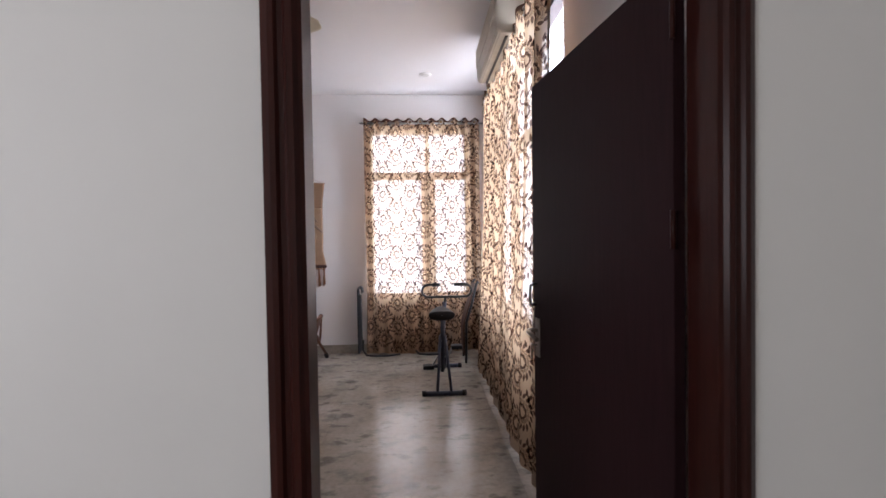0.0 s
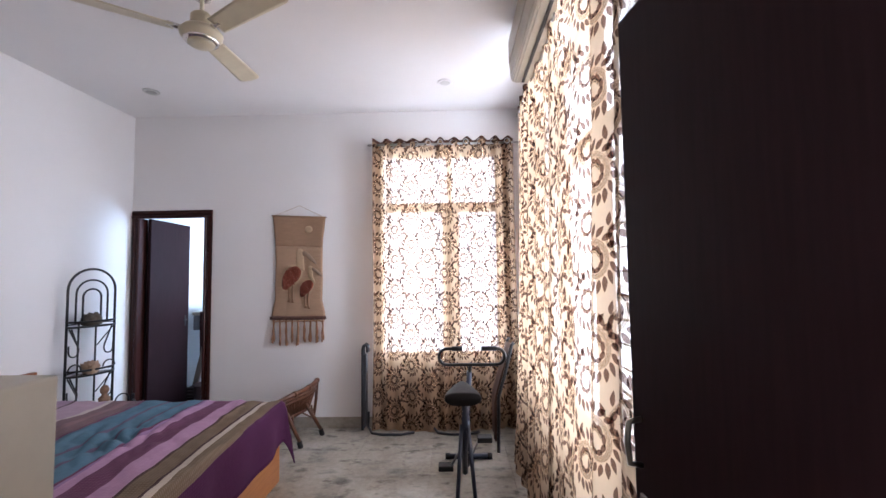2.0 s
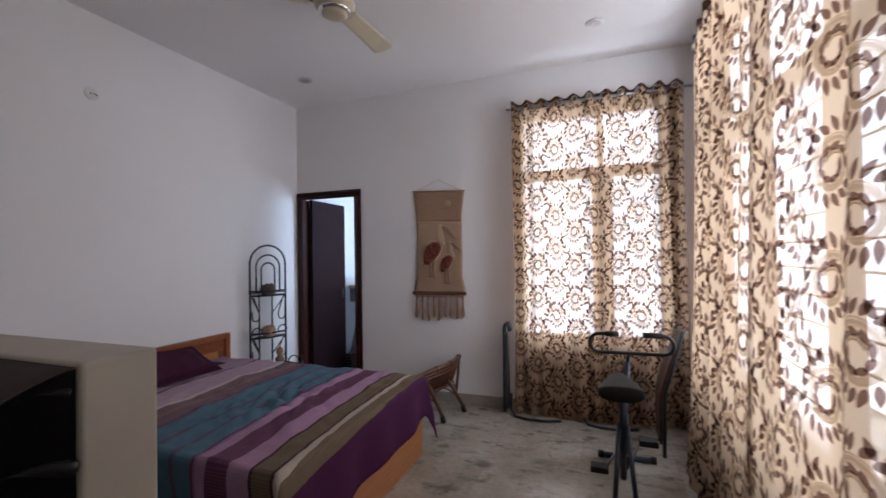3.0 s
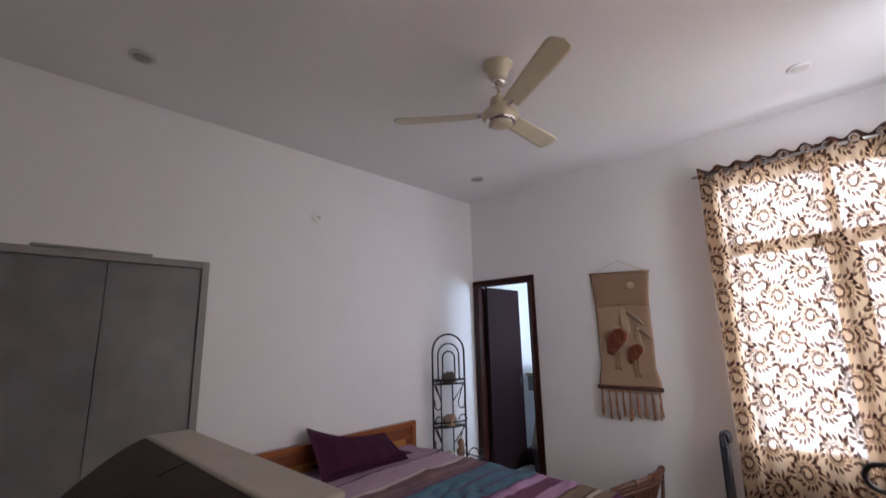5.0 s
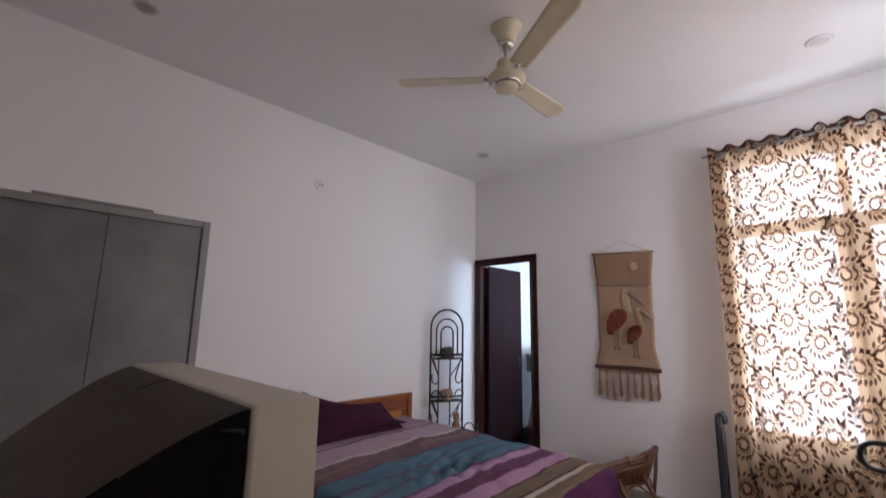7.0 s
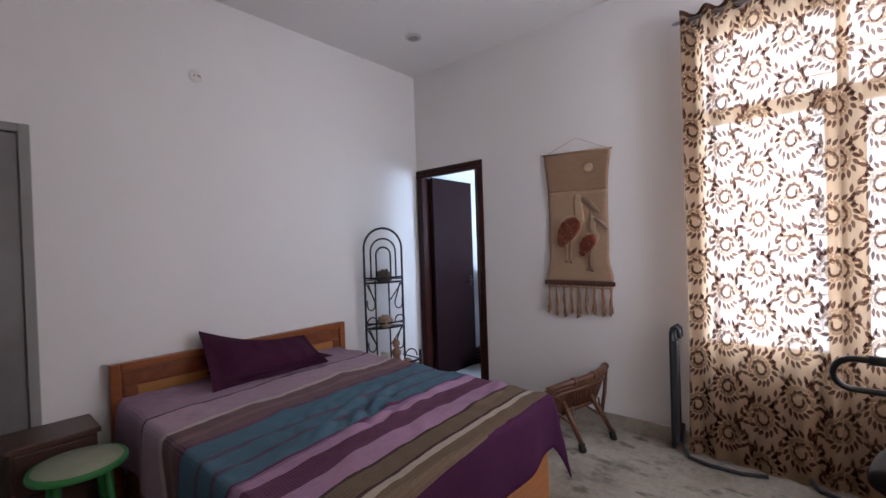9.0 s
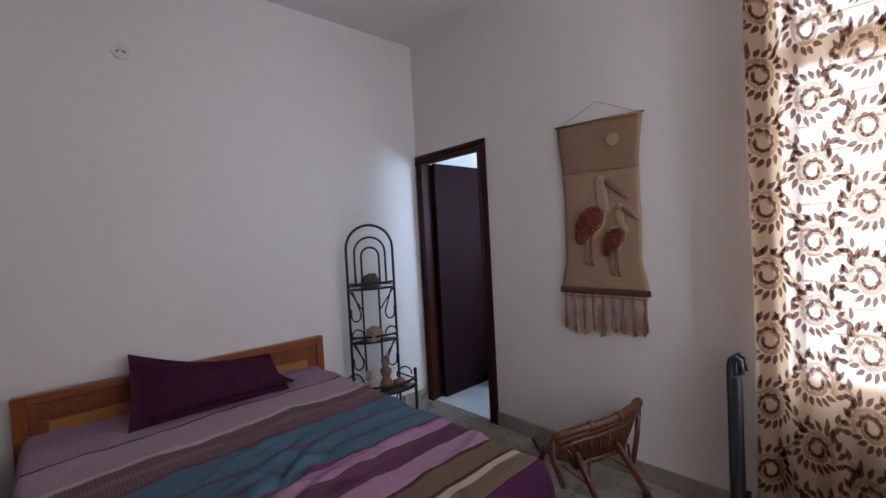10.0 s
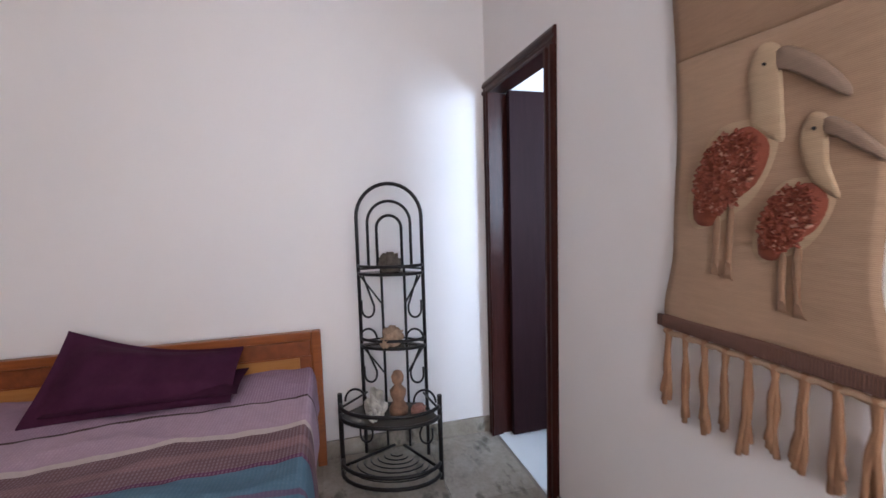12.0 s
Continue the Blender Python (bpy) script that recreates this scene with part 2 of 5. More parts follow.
FWIN = (-0.455, 0.765, 0.66, 2.70)
RWIN = (2.50, 4.80, 0.64, 2.86)
BDOOR = (-2.952, -2.136, -0.01, 2.152)
EDOOR = (-0.177, 0.921, -0.01, 2.165)
wall("wall_left", "y", YH, 7.4, XL - 0.23, XL, ZC, [(1.36, 2.462, -0.01, 2.085)], M_WALL, "white painted wall with fine wear")
wall("wall_far", "x", XL, XR, YF, YB, ZC, [BDOOR, FWIN], M_WALL, "white painted wall with bathroom door and window")
wall("wall_right", "y", YN, YB + 0.2, XR, XR + 0.23, ZC, [RWIN], M_WALL, "white painted wall with a wide window")
wall("wall_near", "x", XL, XR + 0.23, YH, YN, ZC, [EDOOR], M_WALL, "white painted wall round the entry door")
structure("ceiling", boxed(XL - 0.3, XR + 0.3, YH, 7.5, ZC, ZC + 0.15), M_CEIL, "white painted plaster ceiling")
# hall behind the camera
wall("wall_hall_back", "x", -2.6, 2.6, -2.6, -2.4, 3.0, [], M_HALL, "pale hall wall")
# the opening in the left wall is unseen, added for the hall's fill lamp
wall("wall_hall_left", "y", -2.6, YH, -2.6, -2.4, 3.0, [(-1.7, -0.1, 0.9, 2.5)], M_HALL, "pale hall wall")
wall("wall_hall_right", "y", -2.6, YH, 2.4, 2.6, 3.0, [], M_HALL, "pale hall wall")
wall("wall_hall_front_left", "x", -2.4, EDOOR[0], YH - 0.004, YH, 3.0, [], M_HALL, "pale hall wall beside the entry door")
wall("wall_hall_front_right", "x", EDOOR[1], 2.4, YH - 0.004, YH, 3.0, [], M_HALL, "pale hall wall beside the entry door")
wall("wall_hall_front_top", "x", EDOOR[0], EDOOR[1], YH - 0.004, YH, 3.0, [(EDOOR[0], EDOOR[1], -0.01, EDOOR[3])], M_HALL, "pale hall wall above the entry door")
structure("ceiling_hall", boxed(-2.6, 2.6, -2.6, YH, 3.0, 3.15), M_CEIL, "white hall ceiling")
# bathroom
wall("wall_bath_far", "x", XL, -0.6, 7.2, 7.4, ZC, [], M_TILE, "white tiled bathroom wall")
wall("wall_bath_right", "y", YB, 7.2, -0.9, -0.7, ZC, [(6.0, 6.9, 1.15, 2.35)], M_TILE, "white tiled bathroom wall with a window")
structure("floor_bath", boxed(XL, -0.9, YF + 0.02, 7.2, -0.05, 0.002), M_TILE, "pale glossy bathroom floor")
structure("ground", boxed(-60, 60, -60, 60, -0.35, -0.25), M_OUTSIDE, "sunlit concrete ground outside")
structure("backdrop_far", boxed(-0.55, 3.0, 6.9, 6.92, -0.2, 8.0), M_GLARE, "bright hazy daylight outside the window")
structure("backdrop_right", boxed(2.9, 2.92, -2.0, 6.85, -0.2, 9.0), M_GLARE, "bright hazy daylight outside the window")
structure("floor", boxed(-2.6, 2.6, -2.6, YF + 0.02, -0.06, -0.004), M_GROUT, "marble floor bed with joints")
structure("floor_left", boxed(XL, -2.6, YH, YF + 0.02, -0.06, -0.004), M_GROUT, "marble floor bed with joints")
SK = 0.1
M_SKIRT = M_MARBLE
structure("baseboard_left", boxed(XL, XL + 0.014, 2.462, YF, 0, SK, bev=0.003), M_SKIRT, "grey marble skirting")
structure("baseboard_far", boxed(BDOOR[1], XR, YF - 0.014, YF, 0, SK, bev=0.003), M_SKIRT, "grey marble skirting")
structure("baseboard_near", boxed(XL, EDOOR[0], YN, YN + 0.014, 0, SK, bev=0.003), M_SKIRT, "grey marble skirting")
structure("baseboard_right", boxed(XR - 0.014, XR, YN + 0.014, YF - 0.014, 0, SK, bev=0.003), M_SKIRT, "grey marble skirting")

# ---- door frames and doors ----


def frame_profile(bm, pts, axis_pts):
    """A moulded bar: a closed cross-section pts (a, b) swept upright or across."""
    for (p0, fa, fb), (p1, _, _) in zip(axis_pts, axis_pts[1:]):
        q = [bm.verts.new(Vector(p0) + a * Vector(fa) + b * Vector(fb)) for a, b in pts]
        w = [bm.verts.new(Vector(p1) + a * Vector(fa) + b * Vector(fb)) for a, b in pts]
        k = len(pts)
        for i in range(k):
            bm.faces.new((q[i], q[(i + 1) % k], w[(i + 1) % k], w[i]))
        bm.faces.new(q[::-1])
        bm.faces.new(w)
    return bm


def door_frame(name, x0, x1, top, y0, y1, w, label):
    """Jambs and head of moulded dark wood with a rebate and grooves, y0 the moulded face."""
    s = 1 if y1 > y0 else -1
    d = abs(y1 - y0)
    prof = [(0, 0), (0.018, -0.010), (0.030, -0.010), (0.036, -0.002), (0.048, -0.002), (0.056, -0.012), (0.070, -0.012), (0.078, -0.003), (w, 0.0), (w, d * 0.45), (w - 0.014, d * 0.45 + 0.004), (w - 0.014, d), (0, d)]
    root = tagged(new(name), label, "door frame", "", "structure")
    part("jamb", frame_profile(bmesh.new(), prof, [((x0, y0, 0), (1, 0, 0), (0, s, 0)), ((x0, y0, top - w), 0, 0)]), M_DARKWOOD, root)
    part("jamb", frame_profile(bmesh.new(), prof, [((x1, y0, 0), (-1, 0, 0), (0, s, 0)), ((x1, y0, top - w), 0, 0)]), M_DARKWOOD, root)
    part("head", frame_profile(bmesh.new(), prof, [((x0, y0, top), (0, 0, -1), (0, s, 0)), ((x1, y0, top), 0, 0)]), M_DARKWOOD, root)
    return root


door_frame("door_frame_1", EDOOR[0], EDOOR[1], EDOOR[3], YH - 0.012, 1.185, 0.088, "dark polished wooden entry door frame")
door_frame("door_frame_2", BDOOR[0], BDOOR[1], BDOOR[3], YF - 0.012, YB + 0.004, 0.072, "dark polished wooden bathroom door frame")


def door_leaf(name, hinge, tip, top, label):
    """A flush leaf from hinge to tip on the plan, 35 mm thick."""
    h, t = Vector((*hinge, 0)), Vector((*tip, 0))
    ln = (t - h).length
    ang = math.degrees(math.atan2(t.y - h.y, t.x - h.x))
    root = thing(name, label, "door", (h.x, h.y, 0.008), ang)
    part("panel", boxed(0, ln, -0.0175, 0.0175, 0, top - 0.008, bev=0.002), M_LEAF, root)
    return root, ln


entry, eln = door_leaf("door_1", (0.833, 1.195), (0.713, 2.136), 2.067, "open dark brown flush entry door with steel lever")
bath, bln = door_leaf("door_2", (-2.852, YB - 0.02), (-2.865, 6.12), 2.085, "open dark brown flush bathroom door")

# ---- windows ----


def window(name, at, rz, w, h, splits, transom, label, mw=0.05):
    """A wooden window in its own plane: x across, z up, y outwards."""
    root = tagged(thing(name, label, "window", at, rz), kind="structure")
    f = 0.055
    part("window_frame", box(box(box(boxed(0, f, 0.02, 0.10, 0, h), w - f, w, 0.02, 0.10, 0, h), f, w - f, 0.02, 0.10, 0, f), f, w - f, 0.02, 0.10, h - f, h), M_DARKWOOD, root)
    xs = [f, *splits, w - f]
    for s in splits:
        part("mullion", boxed(s - mw, s + mw, 0.025, 0.095, f, transom - 0.05, bev=0.004), M_DARKWOOD, root)
        part("mullion", boxed(s - 0.022, s + 0.022, 0.025, 0.095, transom + 0.05, h - f, bev=0.004), M_DARKWOOD, root)
    for a, b in zip(xs, xs[1:]):
        part("transom", boxed(a, b, 0.03, 0.09, transom - 0.05, transom + 0.05, bev=0.004), M_DARKWOOD, root)
    bars = bmesh.new()
    z = 0.14
    while z < h - 0.06:
        tube(bars, [(f, 0.115, z), (w - f, 0.115, z)], 0.006, 6)
        z += 0.115
    part("grille", bars, M_STEEL, root, "horizontal painted steel window bars")
    part("window_sill", boxed(-0.02, w + 0.02, -0.03, 0.12, -0.03, -0.004, bev=0.004), M_MARBLE, root)
    return root


window("window_1", (FWIN[0], YF, FWIN[2]), 0, FWIN[1] - FWIN[0], FWIN[3] - FWIN[2], [0.715], 1.48, "dark wooden window behind curtains", 0.085)
window("window_2", (XR, RWIN[1], RWIN[2]), -90, RWIN[1] - RWIN[0], RWIN[3] - RWIN[2], [0.77, 1.53], 1.52, "wide dark wooden window behind curtains")

# ---- curtains ----


def curtain_fn(origin, along, out, width, z0, z1, folds, depth, flare, seed):
    """Maps cloth (u metres across, z height, e lift towards the room) to a pleated hanging."""
    o, a, n = Vector(origin), Vector(along), Vector(out)
    rng = random.Random(seed)
    ph = [rng.uniform(0, 6.28) for _ in range(4)]

    def at(u, z, e=0.0):
        q = u / width
        k = max(0.0, (z1 - z) / (z1 - z0))
        wave = math.sin(2 * math.pi * folds * q + ph[0] + 0.5 * math.sin(3.1 * q * math.pi + ph[1]))
        amp = depth * (1.0 - 0.35 * k) * (0.8 + 0.4 * math.sin(5 * q + ph[2]))
        y = amp * wave + flare * k ** 1.4 + 0.012 * k * math.sin(9 * q + 4 * k + ph[3])
        top = 0.010 * math.sin(2 * math.pi * folds * q + ph[0]) * (1 - k) ** 6
        return o + a * (u + 0.010 * math.sin(7 * k + 5 * q + ph[1]) * k) + n * (y + e) + Vector((0, 0, z + top + 0.012 * k * math.sin(4 * q + ph[2])))

    return at


def leaf_shape(bm, at, cu, cz, ang, ln, wd, e, lo, hi, zlo, zhi, bend=0.25):
    ca, sa = math.cos(ang), math.sin(ang)
    left, right = [], []
    for s in (0.0, 0.18, 0.42, 0.68, 0.88, 1.0):
        w = wd * math.sin(math.pi * min(1, s * 0.94 + 0.03)) ** 0.85 * (1.12 - 0.5 * s)
        b = bend * ln * s * s * 0.5
        for side, store in ((1, left), (-1, right)):
            x, y = ln * s, b + side * w
            u, z = cu + ca * x - sa * y, cz + sa * x + ca * y
            store.append((min(max(u, lo), hi), min(max(z, zlo), zhi)))
    uc = [p[0] for p in left + right]
    zc = [p[1] for p in left + right]
    if max(uc) - min(uc) < 0.004 or max(zc) - min(zc) < 0.004:
        return
    lv = [bm.verts.new(at(u, z, e)) for u, z in left]
    rv = [bm.verts.new(at(u, z, e)) for u, z in right]
    for i in range(len(lv) - 1):
        bm.faces.new((lv[i], rv[i], rv[i + 1], lv[i + 1])).smooth = True


def ribbon(bm, at, pts, wd, e, lo, hi, zlo, zhi):
    prev = None
    for i, (u, z) in enumerate(pts):
        a, b = pts[max(i - 1, 0)], pts[min(i + 1, len(pts) - 1)]
        d = Vector((b[0] - a[0], b[1] - a[1]))
        if d.length < 1e-6:
            continue
        d.normalize()
        if not (lo + wd < u < hi - wd and zlo + wd < z < zhi - wd):
            prev = None
            continue
        cur = (bm.verts.new(at(u - d.y * wd, z + d.x * wd, e)), bm.verts.new(at(u + d.y * wd, z - d.x * wd, e)))
        if prev:
            bm.faces.new((prev[0], prev[1], cur[1], cur[0])).smooth = True
        prev = cur


def curtain(name, origin, along, out, width, z0, z1, folds, depth, flare, seed, label, print_at=0.0, gather=1.42):
    at = curtain_fn(origin, along, out, width, z0, z1, folds, depth, flare, seed)
    root = thing(name, label, "curtain", (0, 0, 0), 0, "printed curtains")
    part("cloth", sheet(bmesh.new(), lambda u, v: at(u * width, z0 + v * (z1 - z0)), max(30, int(folds * 14)), 44), M_FABRIC, root)
    leaves, vines = bmesh.new(), bmesh.new()
    rng = random.Random(seed + 7)
    G = gather                    # flat cloth to hung width
    lim = (0.004 * G, (width - 0.004) * G, z0 + 0.012, z1 - 0.008)
    DX, DZ, R0, TURNS = 0.228, 0.286, 0.080, 1.5

    def pin(u, z, e=0.0):
        return at(u / G, z, e)

    whorls = [((i + 0.5) * DX - print_at, z0 + (j + 0.5 * (i % 2) + 0.1) * DZ, 1 if i % 2 else -1) for i in range(-1, int(width * G / DX) + 2) for j in range(-1, int((z1 - z0) / DZ) + 2)]

    def clear(u, z, r):
        return all((u - a) ** 2 + (z - b) ** 2 > r * r for a, b, _ in whorls)

    for cu, cz, hand in whorls:
        start = -0.5 if hand > 0 else math.pi + 0.5
        sq = rng.uniform(0.93, 1.06)
        for off, wd in ((0.0, 0.0058), (0.0115, 0.0022), (-0.0105, 0.0018)):
            pts = []
            for k in range(61):
                s = k / 60
                th = start + hand * TURNS * 2 * math.pi * s
                r = (R0 + off) * sq * (1 - 0.62 * s)
                pts.append((cu + r * math.cos(th), cz + r * math.sin(th)))
            ribbon(vines, pin, pts, wd, 0.0012, *lim)
        for k in range(17):
            th = start + hand * (k / 17) * 2 * math.pi
            r = R0 * sq * (1 - 0.62 * k / 17 / TURNS) + 0.015
            tilt = th + hand * 0.55 + rng.uniform(-0.14, 0.14)
            leaf_shape(leaves, pin, cu + r * math.cos(th), cz + r * math.sin(th), tilt, rng.uniform(0.043, 0.051), 0.0136, 0.0022, *lim, bend=0.3 * hand)
        for k in range(10):
            s = k / 10 * 0.72 + 0.03
            th = start + hand * s * TURNS * 2 * math.pi
            r = R0 * sq * (1 - 0.62 * s) - 0.012
            leaf_shape(leaves, pin, cu + r * math.cos(th), cz + r * math.sin(th), th + math.pi - hand * 0.75, 0.041 * (1.05 - 0.35 * s), 0.0112, 0.0022, *lim, bend=-0.3 * hand)
    # winding stems between the whorls
    for i in range(0, int(width * G / DX) + 2):
        path = []
        q = 0.0
        while q < z1 - z0:
            path.append((i * DX - print_at + 0.058 * math.sin(2 * math.pi * (q / DZ + 0.25 * (1 if i % 2 else 3) + 0.15)), z0 + q))
            q += 0.0175
        ribbon(vines, pin, path, 0.0050, 0.0008, *lim)
        ribbon(vines, pin, [(u + 0.011, z) for u, z in path], 0.0018, 0.0010, *lim)
        for k in range(1, len(path) - 1, 2):
            (ua, za), (u, z), (ub, zb) = path[k - 1], path[k], path[k + 1]
            way = math.atan2(zb - za, ub - ua)
            for side in (1, -1):
                ang = way + side * 0.75 + rng.uniform(-0.12, 0.12)
                lu, lz = u + 0.013 * math.cos(ang), z + 0.013 * math.sin(ang)
                if clear(lu + 0.04 * math.cos(ang), lz + 0.04 * math.sin(ang), 0.102):
                    leaf_shape(leaves, pin, lu, lz, ang, rng.uniform(0.043, 0.051), 0.0134, 0.0022, *lim, bend=-0.3 * side)
    tagged(part("leaf_print", leaves, M_LEAFPRINT, root, "dark brown printed leaves"), kind="stuff")
    tagged(part("vine_print", vines, M_VINE, root, "tan printed vine scrolls"), kind="stuff")
    part("heading", sheet(bmesh.new(), lambda u, v: at(u * width, z1 - 0.030 + v * 0.031, 0.0032), max(30, int(folds * 14)), 2), M_HEADER, root, "brown stitched heading")
    n = max(3, int(round(folds)))
    for k in range(n):
        u = width * (k + 0.5) / n
        p = at(u, z1 - 0.045, 0.004)
        ring = bmesh.new()
        side = Vector(along)
        tube(ring, [p + 0.024 * (math.cos(t) * side + math.sin(t) * Vector((0, 0, 1))) for t in [2 * math.pi * q / 14 for q in range(14)]], 0.005, 6, closed=True)
        part("eyelet", ring, M_STEEL, root, "steel curtain eyelet")
    return root


curtain("curtain", (-0.488, 5.235, 0), (1, 0, 0), (0, -1, 0), 0.725, 0.018, 2.79, 5.5, 0.038, 0.02, 3, "cream curtain with brown leaf scrolls, drawn shut", 0.05)
curtain("curtain", (0.225, 5.225, 0), (1, 0, 0), (0, -1, 0), 0.66, 0.022, 2.79, 5, 0.038, 0.02, 5, "cream curtain with brown leaf scrolls, drawn shut", 0.12)
curtain("curtain", (0.825, 4.46, 0), (0, -1, 0), (-1, 0, 0), 1.22, 0.04, 2.79, 6, 0.022, 0.09, 11, "cream curtain with brown leaf scrolls on the wide window", 0.0, 1.2)
curtain("curtain", (0.800, 3.30, 0), (0, -1, 0), (-1, 0, 0), 1.17, 0.04, 2.79, 5, 0.022, 0.07, 14, "cream curtain with brown leaf scrolls on the wide window", 0.1, 1.2)


def curtain_rod(p0, p1, wall_dir, label):
    root = thing("curtain_rod", label, "curtain rod")
    a, b, w = Vector(p0), Vector(p1), Vector(wall_dir)
    d = (b - a).normalized()
    part("pole", tube(bmesh.new(), [a, b], 0.011, 10), M_STEEL, root)
    for q in (a + d * 0.07, b - d * 0.07):
        part("bracket", tube(bmesh.new(), [q, q + w], 0.008, 8), M_STEEL, root)
    for q, s in ((a, -1), (b, 1)):
        part("finial", tube(bmesh.new(), [q, q + d * s * 0.012, q + d * s * 0.03], lambda t: 0.013 * (1.15 - t * 0.6), 10), M_STEEL, root)
    return root


curtain_rod((-0.510, 5.237, 2.745), (0.93, 5.237, 2.745), (0, YF - 5.237, 0), "dark steel curtain rod on brackets")
curtain_rod((0.827, 4.52, 2.745), (0.827, 2.0, 2.745), (XR - 0.827, 0, 0), "dark steel curtain rod on brackets")

# ---- bed ----
BX0, BX1, BY0, BY1, BZ = -2.90, -0.985, 2.785, 4.275, 0.56


def bedspread_material():
    m, n, l, p = shader("striped_woven_bedspread")
    uv = n.new("ShaderNodeUVMap")
    sep = n.new("ShaderNodeSeparateXYZ")
    l.new(uv.outputs[0], sep.inputs[0])
    lilac, pale, cream, mauve = (0.34, 0.225, 0.31), (0.42, 0.30, 0.375), (0.54, 0.455, 0.435), (0.160, 0.092, 0.102)
    blue, steel, plum, pink = (0.088, 0.172, 0.240), (0.118, 0.092, 0.150), (0.130, 0.043, 0.095), (0.41, 0.24, 0.375)
    olive, umber, white, purple = (0.160, 0.115, 0.072), (0.053, 0.025, 0.025), (0.482, 0.415, 0.347), (0.065, 0.014, 0.055)
    stops = [(0.0, lilac), (0.180, umber), (0.189, pale), (0.305, cream), (0.328, mauve), (0.365, (0.23, 0.13, 0.14)), (0.392, mauve), (0.428, plum), (0.438, blue), (0.516, steel), (0.528, blue), (0.583, steel), (0.595, blue), (0.648, plum), (0.655, (0.27, 0.16, 0.30)), (0.664, pink), (0.690, plum), (0.750, pink), (0.803, umber), (0.811, olive), (0.858, umber), (0.867, white), (0.882, olive), (0.920, purple)]
    mp = n.new("ShaderNodeMath")
    mp.operation = "MULTIPLY"
    mp.inputs[1].default_value = 1 / 2.08
    wob = n.new("ShaderNodeMath")
    wob.operation = "MULTIPLY_ADD"
    wob.inputs[1].default_value = 0.012
    l.new(noise_node(n, l, 7.0, 2), wob.inputs[0])
    l.new(sep.outputs[0], wob.inputs[2])
    l.new(wob.outputs[0], mp.inputs[0])
    col = ramp(n, l, mp.outputs[0], stops, "CONSTANT")
    def rib(way, scale, wander):
        w = n.new("ShaderNodeTexWave")
        w.bands_direction = way
        w.inputs["Scale"].default_value, w.inputs["Distortion"].default_value, w.inputs["Detail"].default_value = scale, wander, 2.0
        w.inputs["Detail Scale"].default_value = 0.4
        l.new(uv.outputs[0], w.inputs["Vector"])
        return w.outputs[0]

    # raised pale weft threads in rows, denser in some stripes than in others
    th = mixed(n, l, 1.0, ramp(n, l, rib("Y", 25.0, 0.6), [(0.35, (0, 0, 0)), (0.7, (1, 1, 1))]), ramp(n, l, rib("X", 19.0, 0.8), [(0.2, (0.25, 0.25, 0.25)), (0.6, (1, 1, 1))]), "MULTIPLY")
    open_rows = ramp(n, l, mp.outputs[0], [(0.0, (0.30, 0.30, 0.30)), (0.30, (0.05, 0.05, 0.05)), (0.328, (0.26, 0.26, 0.26)), (0.438, (0.05, 0.05, 0.05)), (0.655, (0.14, 0.14, 0.14)), (0.920, (0.03, 0.03, 0.03))], "CONSTANT")
    pale_thread = mixed(n, l, 0.6, col, (0.70, 0.60, 0.66))
    col = mixed(n, l, mixed(n, l, 1.0, th, open_rows, "MULTIPLY"), col, pale_thread)
    col = mixed(n, l, 0.25, col, mixed(n, l, 1.0, col, ramp(n, l, noise_node(n, l, 40, 5), [(0.3, (0.5, 0.5, 0.5)), (0.7, (1, 1, 1))]), "MULTIPLY"))
    l.new(col, p.inputs["Base Color"])
    p.inputs["Roughness"].default_value = 0.85
    p.inputs["Specular IOR Level"].default_value = 0.15
    bump(n, l, p, th, 0.35, 0.002)
    return m


M_SPREAD = bedspread_material()
bed = thing("bed", "double bed of honey wood with carved headboard", "bed", (0, 0, 0))
part("base", box(boxed(BX0, BX1, BY0 + 0.02, BY1 - 0.02, 0.0, 0.34, bev=0.008), BX0 + 0.02, BX1 - 0.03, BY0 + 0.06, BY1 - 0.06, 0.05, 0.345), M_ORANGE, bed)
part("mattress", boxed(BX0 + 0.02, BX1 - 0.02, BY0 + 0.02, BY1 - 0.02, 0.345, 0.535, bev=0.035, seg=4), plain("mattress_ticking", (0.55, 0.5, 0.5), 0.9), bed)


